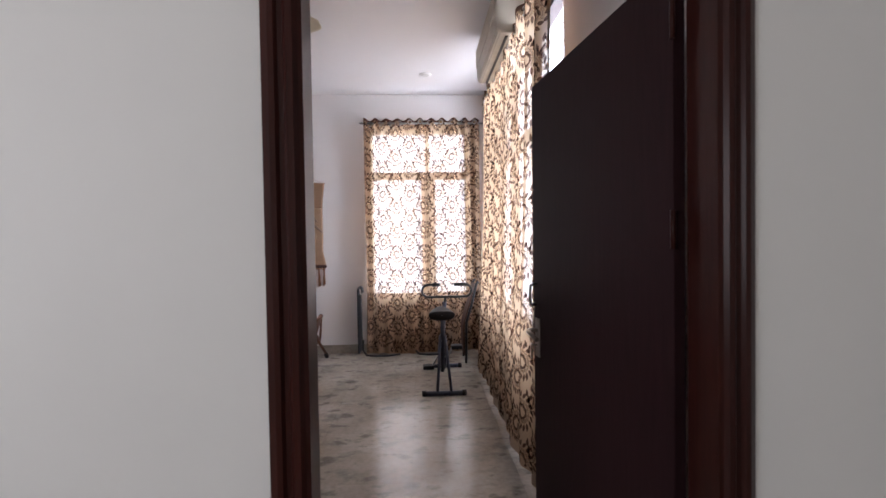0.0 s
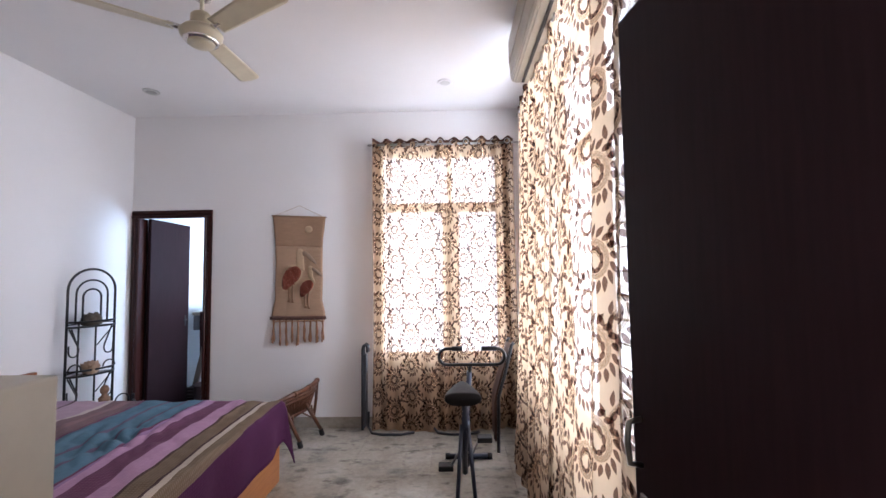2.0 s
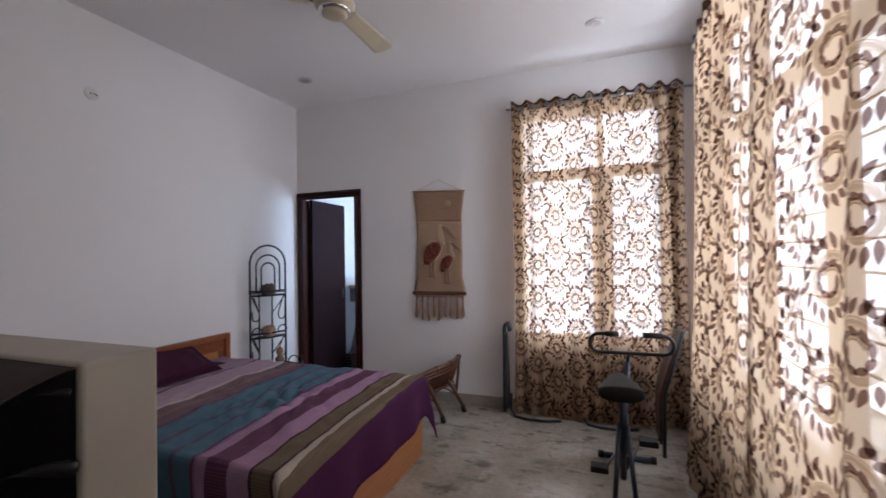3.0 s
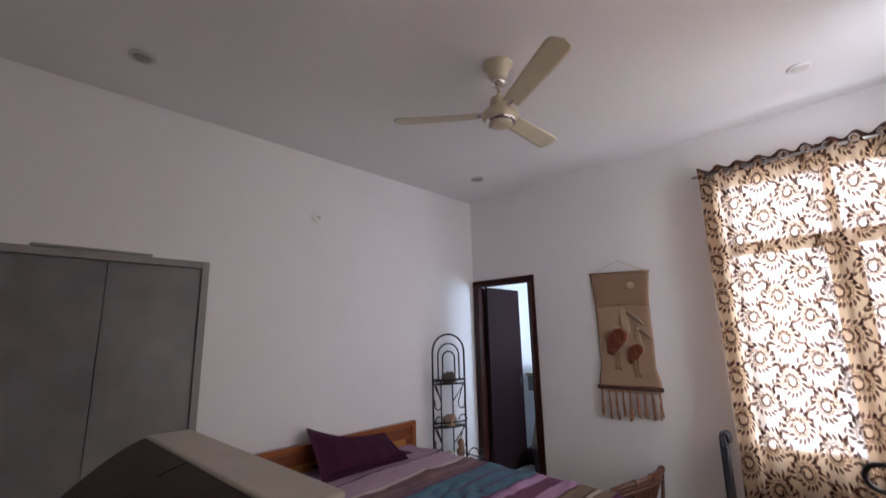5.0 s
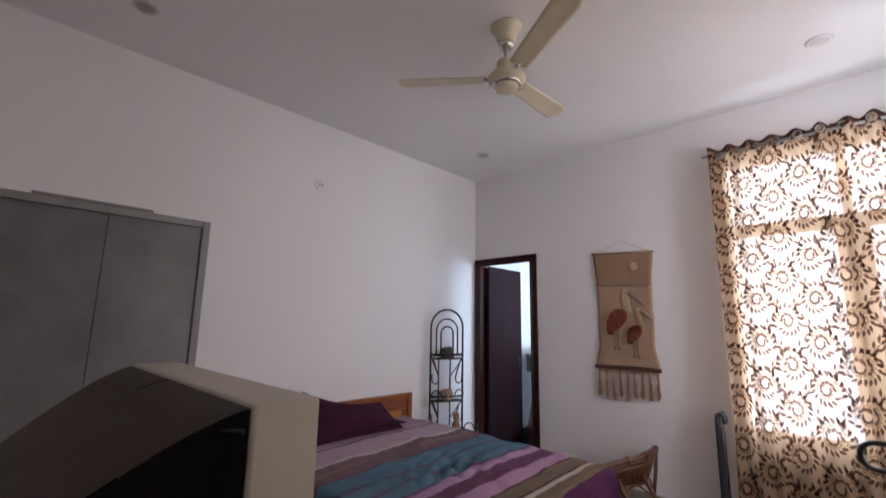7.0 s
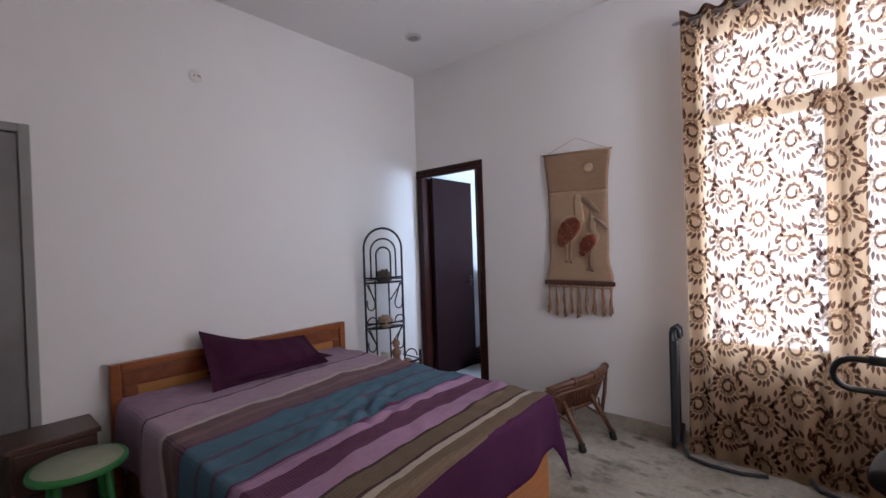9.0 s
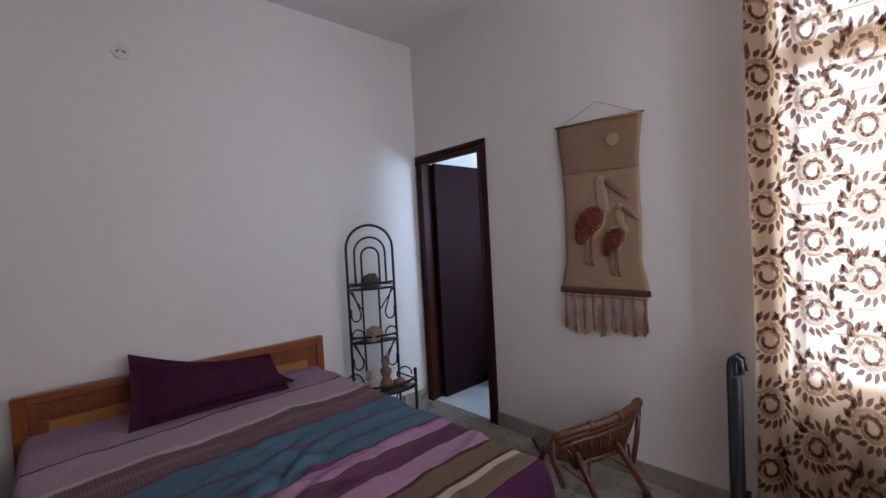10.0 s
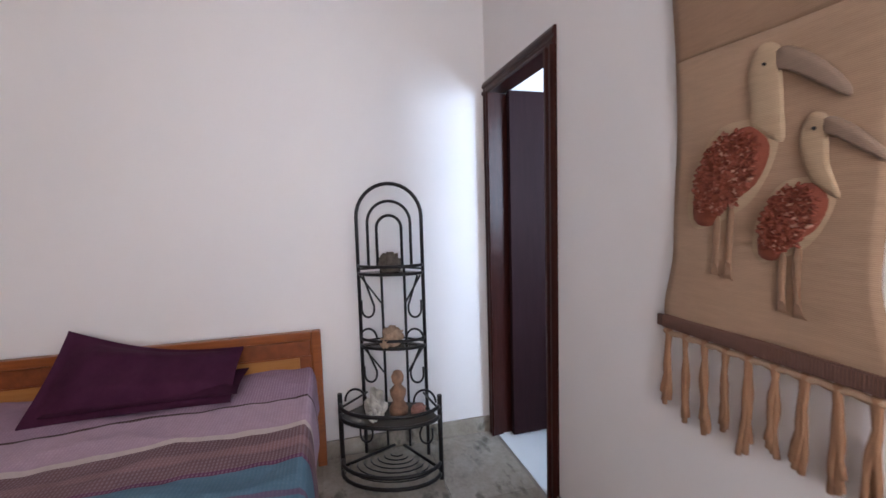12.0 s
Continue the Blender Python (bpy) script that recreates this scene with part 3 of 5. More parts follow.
def spread_at(s, w, e=0.0):
    """The bedspread: s metres from the head, w metres from the near edge of the top."""
    L, W = BX1 - BX0 + 0.012, BY1 - BY0 + 0.012
    ds, dn, df = max(0, s - L), max(0, -w), max(0, w - W)
    dw = max(dn, df)
    x = BX0 + min(s, L) + 0.012 * (1 - math.exp(-ds * 40)) + 0.02 * (ds > 0) * math.sin(w * 7) * ds * 3
    y = BY0 - 0.006 + min(max(w, 0), W)
    y += (0.012 * (1 - math.exp(-dw * 40)) + 0.05 * dw * (1 + math.sin(s * 11 + 1)) * 0.6) * (1 if df else -1 if dn else 0)
    if ds and df:
        x += 0.12 * min(ds, df)
        y += 0.55 * min(ds, df)
    z = BZ - 0.012 - (ds + dw if ds and dw else max(ds, dw))
    round_s = math.exp(-((s - L) / 0.03) ** 2) if s < L else 1
    if not ds and not dw:
        n1 = noise.noise(Vector((s * 2.2, w * 2.2, 0)))
        n2 = noise.noise(Vector((s * 7 + 3, w * 4, 2)))
        hump = math.exp(-(((s - 1.28) / 0.25) ** 2 + ((w - 0.75) / 0.3) ** 2))
        crease = max(0, 0.25 - abs(noise.noise(Vector((s * 3.1, w * 2.0, 7))))) * 0.045
        z += 0.009 * n1 + 0.006 * n2 + crease + hump * 0.095 * (abs(noise.noise(Vector((s * 12 + w * 5, w * 5 - s * 3, 5)))) - 0.2) + 0.006 * noise.noise(Vector((s * 15, w * 11, 9))) + 0.010 - 0.010 * round_s
    else:
        x += 0.010 * math.sin(w * 16 + 1) * min(1, ds * 6) if ds else 0
        y -= 0.012 * math.sin(s * 13) * min(1, dw * 6) if dw else 0
    return Vector((x, y, max(0.05, z) + e))


DN, DF, DS, NS, NW = 0.30, 0.22, 0.31, 170, 130
L_ALL, W_TOP = BX1 - BX0 + 0.012, BY1 - BY0 + 0.012
bedspread = tagged(part("bedspread", sheet(bmesh.new(), lambda u, v: spread_at(u * (L_ALL + DS * (1 + 0.12 * math.sin(v * 5))), -DN + v * (W_TOP + DN + DF)), NS, NW, lambda u, v: (u * (L_ALL + DS * (1 + 0.12 * math.sin(v * 5))) - 0.11 * max(0.0, 1 - (v * (W_TOP + DN + DF) - DN) / W_TOP) ** 2, v * (W_TOP + DN + DF))), M_SPREAD), "purple, blue and lilac striped woven bedspread on the bed", "bedspread")
sol = bedspread.modifiers.new("thick", "SOLIDIFY")
sol.thickness, sol.offset = 0.006, 1.0

hem = part("hem", sheet(bmesh.new(), lambda u, v: spread_at(L_ALL + DS * (1 + 0.12 * math.sin(v * 5)) * (0.93 + 0.07 * u), -DN + v * (W_TOP + DN + DF)) + Vector((0.0085, 0, 0)), 4, NW), plain("purple_hem_cloth", (0.060, 0.014, 0.050), 0.9, 0, 0.2, 14, 0.3, 400, spec=0.1), bedspread, "stitched purple hem")

# headboard
HX, HY0, HY1, HZ = -2.925, 2.74, 4.335, 0.772
M_CARVED = wood("carved_dark_teak", (0.12, 0.032, 0.012), (0.27, 0.075, 0.022), 0.33, (6.0, 9.0, 9.0))
M_HEADWOOD = wood("red_brown_teak", (0.19, 0.050, 0.013), (0.32, 0.098, 0.026), 0.30, (30.0, 2.0, 30.0))
head = bmesh.new()
box(head, HX, HX + 0.045, HY0, HY0 + 0.05, 0, HZ, bev=0.006)
box(head, HX, HX + 0.045, HY1 - 0.05, HY1, 0, HZ, bev=0.006)
box(head, HX, HX + 0.045, HY0 + 0.05, HY1 - 0.05, HZ - 0.045, HZ, bev=0.006)
box(head, HX + 0.004, HX + 0.022, HY0 + 0.05, HY1 - 0.05, 0.2, HZ - 0.045)
hb = part("headboard", head, M_HEADWOOD, bed, "reddish wooden headboard with recessed panels")
part("carved_band", boxed(HX + 0.0225, HX + 0.032, HY0 + 0.06, HY1 - 0.06, HZ - 0.135, HZ - 0.052, bev=0.004), M_CARVED, hb, "carved reddish wooden band")
for k in range(2):
    a = HY0 + 0.13 + k * 0.71
    part("panel", boxed(HX + 0.0225, HX + 0.030, a, a + 0.64, 0.42, HZ - 0.145, bev=0.003), M_PANEL, hb, "pale honey panel")
    part("stile", boxed(HX + 0.0225, HX + 0.034, a - 0.068, a - 0.004, 0.40, HZ - 0.137, bev=0.003), M_CARVED, hb)
part("stile", boxed(HX + 0.0225, HX + 0.034, HY1 - 0.114, HY1 - 0.056, 0.40, HZ - 0.137, bev=0.003), M_CARVED, hb)


def pillow(at_fn, w, h, thick, label, group=""):
    def side(sign):
        def fn(u, v):
            edge = min(1, 6.5 * max(0, min(u - 0.05, 0.95 - u))) ** 0.6 * min(1, 5 * max(0, min(v - 0.07, 0.93 - v))) ** 0.6 if 0.05 < u < 0.95 and 0.07 < v < 0.93 else 0
            puff = sign * (thick * edge * (0.75 + 0.25 * math.sin(u * 3) + 0.14 * noise.noise(Vector((u * 4, v * 4, 3)))) + 0.003)
            pinch = 1 - 0.03 * math.sin(math.pi * v)
            return at_fn((u - 0.5) * w * pinch, (v - 0.5) * h * (1 - 0.05 * math.sin(math.pi * u)), puff)
        return fn
    root = thing("pillow", label, "pillow", group=group)
    bm = bmesh.new()
    sheet(bm, side(1), 36, 26)
    sheet(bm, side(-1), 36, 26)
    bmesh.ops.remove_doubles(bm, verts=bm.verts, dist=0.0005)
    part("cover", bm, M_PILLOW, root)
    return root


M_PILLOW = plain("deep_purple_cotton", (0.056, 0.015, 0.037), 0.9, 0, 0.2, 12, 0.3, 500, spec=0.1)


def lean(a, b, e):
    # a runs along the bed's head, b up the slope, e out of it
    k = b / 0.46 + 0.5
    sag = 0.045 * math.sin((a / 0.8 + 0.5) * math.pi) * k
    nrm = Vector((0.62, 0, 0.78))
    p = Vector((-2.545 - 0.335 * k, 3.575 + a * (0.96 + 0.05 * (1 - k)) - 0.03 * (1 - k), 0.575 + k * (0.235 - 0.205 * a) - sag)) + nrm * e
    p.z = max(p.z, BZ + 0.008)
    p.x = max(p.x, HX + 0.05)
    return p


def flat(a, b, e):
    return Vector((-2.70 + b * 0.92, 3.60 + a, BZ + 0.055 + e * 0.6))


pillow(lean, 0.78, 0.46, 0.075, "deep purple flanged pillow leaning on the headboard", "pillows on the bed")
pillow(flat, 0.74, 0.36, 0.055, "deep purple pillow lying flat on the bed", "pillows on the bed")

# ---- television on its trolley ----
tv = thing("television", "old cream television with dark tapered back on trolley", "television", (0, 0, 0))
TX0, TX1, TY0, TY1, TZ0, TZ1 = -1.275, -0.445, 1.794, 1.909, 0.715, 1.290
part("bezel", boxed(TX0, TX1, TY0, TY1, TZ0, TZ1, bev=0.007, seg=3), M_CREAM, tv, "cream front casing")
part("screen", boxed(TX0 + 0.07, TX1 - 0.07, TY1 - 0.004, TY1 + 0.003, TZ0 + 0.09, TZ1 - 0.06, bev=0.002), plain("dark_glass", (0.015, 0.017, 0.016), 0.08), tv)


TCX, TDEPTH = (TX0 + TX1) / 2, 0.45


def crt_edge(v):
    """Half width and height of the shoulder, v from the casing (0) to the tail (1)."""
    s = TDEPTH * v
    return 0.410 - 0.566 * s ** 1.32, TZ1 - 0.006 - 1.02 * s ** 1.37


def crt_top(u, v):
    hw, zt = crt_edge(v)
    return Vector((TCX + (2 * u - 1) * hw, TY0 - 0.002 - TDEPTH * v, zt + 0.012 * (1 - (2 * u - 1) ** 4) * v))


def crt_side(sign):
    def fn(u, v):
        hw, zt = crt_edge(v)
        zb = TZ0 + 0.02 + 0.05 * v
        return Vector((TCX + sign * (hw - 0.002 - 0.02 * math.sin(math.pi * u) * v), TY0 - 0.002 - TDEPTH * v, zb + (zt - 0.003 - zb) * u))
    return fn


# ceiling light on the top and shade on the sides are in the colours
cr = part("rear_cover", sheet(bmesh.new(), crt_top, 24, 30), M_PLASTIC_LIT, tv, "dark plastic sloping rear cover, taupe as lit from the ceiling")
for sign in (1, -1):
    part("side_shell", sheet(bmesh.new(), crt_side(sign), 16, 30), M_PLASTIC_SHADED, tv, "dark plastic tapered side shell, black as in shade")
hw_end, zt_end = crt_edge(1.0)
part("tail", boxed(TCX - hw_end, TCX + hw_end, TY0 - TDEPTH - 0.012, TY0 - TDEPTH, TZ0 + 0.07, zt_end, bev=0.004), M_PLASTIC_SHADED, tv)
part("foot", boxed(TX0 + 0.06, TX1 - 0.06, TY0 - 0.30, TY1 - 0.02, 0.7045, 0.716, bev=0.002), M_PLASTIC_SHADED, tv)
part("vent", tube(bmesh.new(), [crt_top(0.45 + 0.01 * q, 0.13 - 0.12 * q) for q in (0, 0.5, 1)], 0.0035, 6), M_BLACKIRON, cr)
for u0, v0, u1, v1, u2, v2, r in ((0.945, 0.015, 0.975, 0.085, 0.985, 0.145, 0.010), (0.745, 0.004, 0.805, 0.14, 0.85, 0.29, 0.020)):
    slot = [crt_side(1)(u0 + (u1 - u0) * q, v0 + (v1 - v0) * q) - Vector((0.0, 0, 0)) for q in [i / 8 for i in range(9)]]
    gr = part("grip_recess", tube(bmesh.new(), slot, lambda t, r=r: r * (1 - 0.85 * t * t) * 0.6, 10), M_BLACKIRON, tv, "black moulded grip recess")
    ridge = [crt_side(1)(u1 + (u2 - u1) * q, v1 + (v2 - v1) * q) for q in [i / 8 for i in range(9)]]
    part("ridge", tube(bmesh.new(), ridge, lambda t, r=r: r * 0.35 * (0.2 + 0.8 * t) * (1.02 - t ** 6), 8), M_PLASTIC_SHADED, gr)
trolley = thing("television_trolley", "honey wooden trolley under the television", "trolley", (0, 0, 0))
part("top", boxed(-1.36, -0.352, 1.33, 1.935, 0.672, 0.704, bev=0.006), M_ORANGE, trolley)
for x in (-1.34, -0.395):
    part("side_panel", boxed(x, x + 0.025, 1.46, 1.915, 0.05, 0.672, bev=0.003), M_ORANGE, trolley)
part("shelf", boxed(-1.315, -0.395, 1.47, 1.905, 0.33, 0.352, bev=0.003), M_ORANGE, trolley)
part("bottom", boxed(-1.315, -0.395, 1.47, 1.905, 0.06, 0.085, bev=0.003), M_ORANGE, trolley)
for x in (-1.23, -0.39):
    for y in (1.5, 1.87):
        part("castor", lathe(bmesh.new(), [(0.012, 0.05), (0.022, 0.045), (0.024, 0.02), (0.018, 0.0)][::-1], (x, y, 0)), M_BLACKIRON, trolley)

# ---- built-in wardrobe ----
ward = thing("wardrobe", "built-in wardrobe with plain grey laminate doors", "wardrobe", (0, 0, 0))
WY0, WY1, WZ = 1.36, 2.462, 2.085
wf = bmesh.new()
box(wf, XL - 0.06, XL + 0.012, WY0, WY0 + 0.05, 0, WZ, bev=0.003)
box(wf, XL - 0.06, XL + 0.012, WY1 - 0.045, WY1, 0, WZ, bev=0.003)
box(wf, XL - 0.06, XL + 0.012, WY0 + 0.05, WY1 - 0.045, WZ - 0.045, WZ, bev=0.003)
part("frame", wf, M_GREYFRAME, ward, "grey painted frame")
for a, b in ((WY0 + 0.053, 1.898), (1.902, WY1 - 0.048)):
    part("door", boxed(XL - 0.035, XL - 0.006, a, b, 0.03, WZ - 0.049, bev=0.002), M_GREYLAM, ward)
part("back", boxed(XL - 0.22, XL - 0.2, WY0, WY1, 0, WZ), M_GREYLAM, ward)
part("moulding", boxed(XL, XL + 0.018, 1.55, 2.12, WZ + 0.002, WZ + 0.018, bev=0.003), M_GREYFRAME, ward)

# ---- ceiling fan ----
M_FAN = plain("ivory_fan_enamel", (0.62, 0.55, 0.40), 0.32, 0, 0.08, 8, 0.05)
M_CHROME = plain("polished_chrome", (0.75, 0.73, 0.70), 0.12, 1.0, 0.05)
FX, FY = -1.068, 3.345
fan = thing("ceiling_fan", "ivory three-bladed ceiling fan at rest", "ceiling fan", (FX, FY, 0.030))
part("canopy", lathe(bmesh.new(), [(0.02, 2.985), (0.045, 2.99), (0.055, 3.01), (0.068, 3.066), (0.090, 3.078), (0.092, ZC - 0.0305)]), M_FAN, fan)
part("collar", lathe(bmesh.new(), [(0.018, 2.955), (0.043, 2.962), (0.046, 2.982), (0.020, 2.984)]), M_CHROME, fan)
part("down_rod", lathe(bmesh.new(), [(0.011, 2.87), (0.011, 2.97)]), M_FAN, fan)
part("motor_cup", lathe(bmesh.new(), [(0.055, 2.795), (0.058, 2.80), (0.055, 2.862), (0.040, 2.878), (0.012, 2.88)]), M_FAN, fan)
motor = part("motor", lathe(bmesh.new(), [(0.05, 2.715), (0.078, 2.72), (0.105, 2.748), (0.108, 2.765), (0.090, 2.788), (0.05, 2.796)], seg=40), M_FAN, fan)
part("ring", lathe(bmesh.new(), [(0.064, 2.712), (0.083, 2.716), (0.090, 2.726), (0.084, 2.732)], seg=40), M_CHROME, motor, "polished chrome ring")
part("cap", lathe(bmesh.new(), [(0.02, 2.694), (0.055, 2.697), (0.068, 2.706), (0.068, 2.716)], seg=40), M_FAN, motor)
for ang in (-27.5, 212.5, 92.5):
    r = math.radians(ang)

    def blade_fn(u, v, r=r):
        d = 0.13 + 0.51 * u
        tip = math.sqrt(max(0.0, 1 - max(0.0, (u - 0.90) / 0.10) ** 2))
        wd = (0.052 + 0.016 * u) * max(tip, 0.02)
        s = (v - 0.5) * 2 * wd
        z = 2.775 + 0.030 * u - 0.22 * s - 0.5 * s * s
        return Vector((d * math.cos(r) - s * math.sin(r), d * math.sin(r) + s * math.cos(r), z))

    b = part("blade", sheet(bmesh.new(), blade_fn, 26, 8), M_FAN, fan)
    so = b.modifiers.new("thick", "SOLIDIFY")
    so.thickness = 0.005
    arm = bmesh.new()
    tube(arm, [(0.085 * math.cos(r), 0.085 * math.sin(r), 2.772), (0.16 * math.cos(r), 0.16 * math.sin(r), 2.782)], 0.014, 8)
    part("bracket", arm, M_CHROME, b)

# ---- ceiling lights, junction plate, switches ----
M_SPOTBODY = plain("satin_nickel", (0.60, 0.58, 0.55), 0.42, 0.5, 0.1)
M_FAINTGLASS = plain("pale_frosted_glass", (0.62, 0.60, 0.57), 0.4)
M_OFFGLASS = plain("unlit_frosted_glass", (0.32, 0.31, 0.29), 0.3)
for x, y in ((-2.36, 4.742), (0.237, 4.703), (-2.42, 1.855)):
    sp = thing("ceiling_light", "small round recessed ceiling light, switched off", "ceiling light", (x, y, 0), 0, "recessed ceiling lights")
    faint = x > 0
    part("rim", lathe(bmesh.new(), [(0.044, ZC - 0.010), (0.058, ZC - 0.012), (0.066, ZC - 0.006), (0.067, ZC - 0.0005)], seg=36), M_CEIL if faint else M_SPOTBODY, sp)
    part("lens", lathe(bmesh.new(), [(0.02, ZC - 0.0135), (0.040, ZC - 0.0125), (0.0438, ZC - 0.0105)], seg=36), M_FAINTGLASS if faint else M_OFFGLASS, sp)
M_IVORY = plain("ivory_switch_plastic", (0.74, 0.71, 0.67), 0.4)
plate = thing("wall_lamp_box", "empty ivory lamp point with loose wire ends", "lamp point", (XL, 3.274, 2.563))
disc = lathe(bmesh.new(), [(0.012, 0.012), (0.036, 0.011), (0.043, 0.006), (0.044, 0.0)][::-1])
bmesh.ops.rotate(disc, verts=disc.verts, cent=(0, 0, 0), matrix=Matrix.Rotation(math.pi / 2, 3, "Y"))
part("plate", disc, M_IVORY, plate)
for k in (-1, 1):
    part("wire", tube(bmesh.new(), [(0.008, 0.008 * k, 0.004), (0.022, 0.014 * k, 0.0), (0.03, 0.02 * k, -0.012)], 0.003, 6), M_BLACKIRON, plate)

# ---- air conditioner ----
ac = thing("air_conditioner", "cream split air conditioner high on the wall", "air conditioner", (0, 0, 0))


def ac_section(y):
    return [(XR, y, 2.77), (0.85, y, 2.742), (0.712, y, 2.738), (0.690, y, 2.755), (0.680, y, 2.87), (0.70, y, 3.02), (0.735, y, 3.05), (XR, y, 3.055)]


body = bmesh.new()
ra = [body.verts.new(p) for p in ac_section(2.98)]
rb = [body.verts.new(p) for p in ac_section(3.925)]
for k in range(8):
    body.faces.new((ra[k], ra[(k + 1) % 8], rb[(k + 1) % 8], rb[k]))
body.faces.new(ra[::-1])
body.faces.new(rb)
bmesh.ops.bevel(body, geom=list(body.edges), offset=0.008, segments=2, affect="EDGES")
part("body", body, M_CREAM, ac)
part("air_outlet", boxed(0.758, 0.776, 3.03, 3.90, 2.730, 2.745, bev=0.002), M_BLACKIRON, ac, "dark air outlet slot")
part("front_panel", boxed(0.675, 0.684, 3.0, 3.905, 2.86, 3.015, bev=0.003), plain("beige_front", (0.44, 0.38, 0.29), 0.4), ac)

# ---- wall hanging ----
hang = thing("wall_hanging", "beige woven wall hanging with two appliqued birds", "wall hanging", (0, 0, 0))
HXL, HXR, HT, HB, HYW = -1.528, -0.972, 2.066, 1.062, YF - 0.012


def jute(name, color):
    m, n, l, p = shader(name)
    w = n.new("ShaderNodeTexWave")
    w.bands_direction = "Z"
    w.inputs["Scale"].default_value, w.inputs["Distortion"].default_value, w.inputs["Detail"].default_value = 85.0, 4.0, 3.0
    l.new(n.new("ShaderNodeTexCoord").outputs["Object"], w.inputs["Vector"])
    slub = noise_node(n, l, 14.0, 5, 0.65, stretch=(1.0, 1.0, 7.0))
    col = ramp(n, l, slub, [(0.3, tuple(c * 0.90 for c in color)), (0.7, tuple(c * 1.06 for c in color))])
    col = mixed(n, l, 0.16, col, mixed(n, l, 1.0, col, w.outputs[0], "MULTIPLY"))
    l.new(col, p.inputs["Base Color"])
    p.inputs["Roughness"].default_value = 0.95
    bump(n, l, p, w.outputs[0], 0.22, 0.002)
    return m


M_JUTE = jute("natural_jute", (0.415, 0.272, 0.175))
M_JUTE_DARK = jute("darker_jute", (0.335, 0.208, 0.128))
M_YARN = jute("cream_yarn", (0.47, 0.335, 0.21))
M_RUST = jute("rust_red_yarn", (0.23, 0.058, 0.030))
M_LEG = jute("brown_yarn", (0.30, 0.175, 0.105))
M_BEAK = jute("grey_brown_yarn", (0.27, 0.185, 0.130))
M_STICK = wood("dark_stick", (0.05, 0.022, 0.018), (0.11, 0.052, 0.042), 0.55)


def tufted(name, dark, mid, light):
    m, n, l, p = shader(name)
    l.new(ramp(n, l, n.new("ShaderNodeNewGeometry").outputs["Random Per Island"], [(0.0, dark), (0.6, mid), (0.86, mid), (1.0, light)]), p.inputs["Base Color"])
    p.inputs["Roughness"].default_value = 0.95
    return m


M_TUFT = tufted("rust_red_loops", (0.15, 0.030, 0.016), (0.27, 0.070, 0.040), (0.46, 0.24, 0.17))
M_FRINGE = jute("tan_fringe", (0.30, 0.155, 0.082))


def hang_at(u, v, e=0.0):
    a, b = min(1, max(0, v / 0.30)), min(1, max(0, (v - 0.80) / 0.17))
    pin = 1.01 - 0.105 * a * a * (3 - 2 * a) * (1 - b * b * (3 - 2 * b)) - 0.006 * math.sin(v * 17)
    cx = (HXL + HXR) / 2
    return Vector((cx + (u - 0.5) * (HXR - HXL - 0.03) * pin, HYW - e - 0.004 * math.sin(v * 9) - 0.003 * math.sin(u * 8), HT + (HB - HT) * v + 0.026 * (0.5 - u) * (1 - v)))


def cloth_piece(name, u0, u1, v0, v1, e, mat, label=""):
    o = part(name, sheet(bmesh.new(), lambda u, v: hang_at(u0 + (u1 - u0) * u, v0 + (v1 - v0) * v, e), 20, 24), mat, hang, label)
    so = o.modifiers.new("thick", "SOLIDIFY")
    so.thickness = 0.0022
    return o


cloth_piece("woven_panel", 0, 1, 0.2955, 1, 0, M_JUTE)
cloth_piece("upper_band", 0, 1, 0, 0.2955, 0, M_JUTE_DARK, "darker brown upper band")


def applique(name, outline, lift, mat, label=""):
    """A raised stuffed patch with a smooth closed outline in the hanging's own (u, v)."""
    pts = []
    n = len(outline)
    for i in range(n):
        p0, p1, p2, p3 = (Vector(outline[(i + k) % n]) for k in (-1, 0, 1, 2))
        for q in (0, 0.25, 0.5, 0.75):
            pts.append(0.5 * (2 * p1 + (p2 - p0) * q + (2 * p0 - 5 * p1 + 4 * p2 - p3) * q * q + (3 * p1 - p0 - 3 * p2 + p3) * q ** 3))
    c = sum(pts, Vector((0, 0))) / len(pts)
    bm = bmesh.new()
    rings = []
    for s, e in ((1.0, 0.001), (0.96, lift * 0.55), (0.8, lift * 0.9), (0.4, lift)):
        rings.append([bm.verts.new(hang_at(*(c + (p - c) * s), 0.004 + e)) for p in pts])
    for a, b in zip(rings, rings[1:]):
        for k in range(len(pts)):
            bm.faces.new((a[k], a[(k + 1) % len(pts)], b[(k + 1) % len(pts)], b[k])).smooth = True
    bm.faces.new(rings[-1]).smooth = True
    return part(name, bm, mat, hang, label)


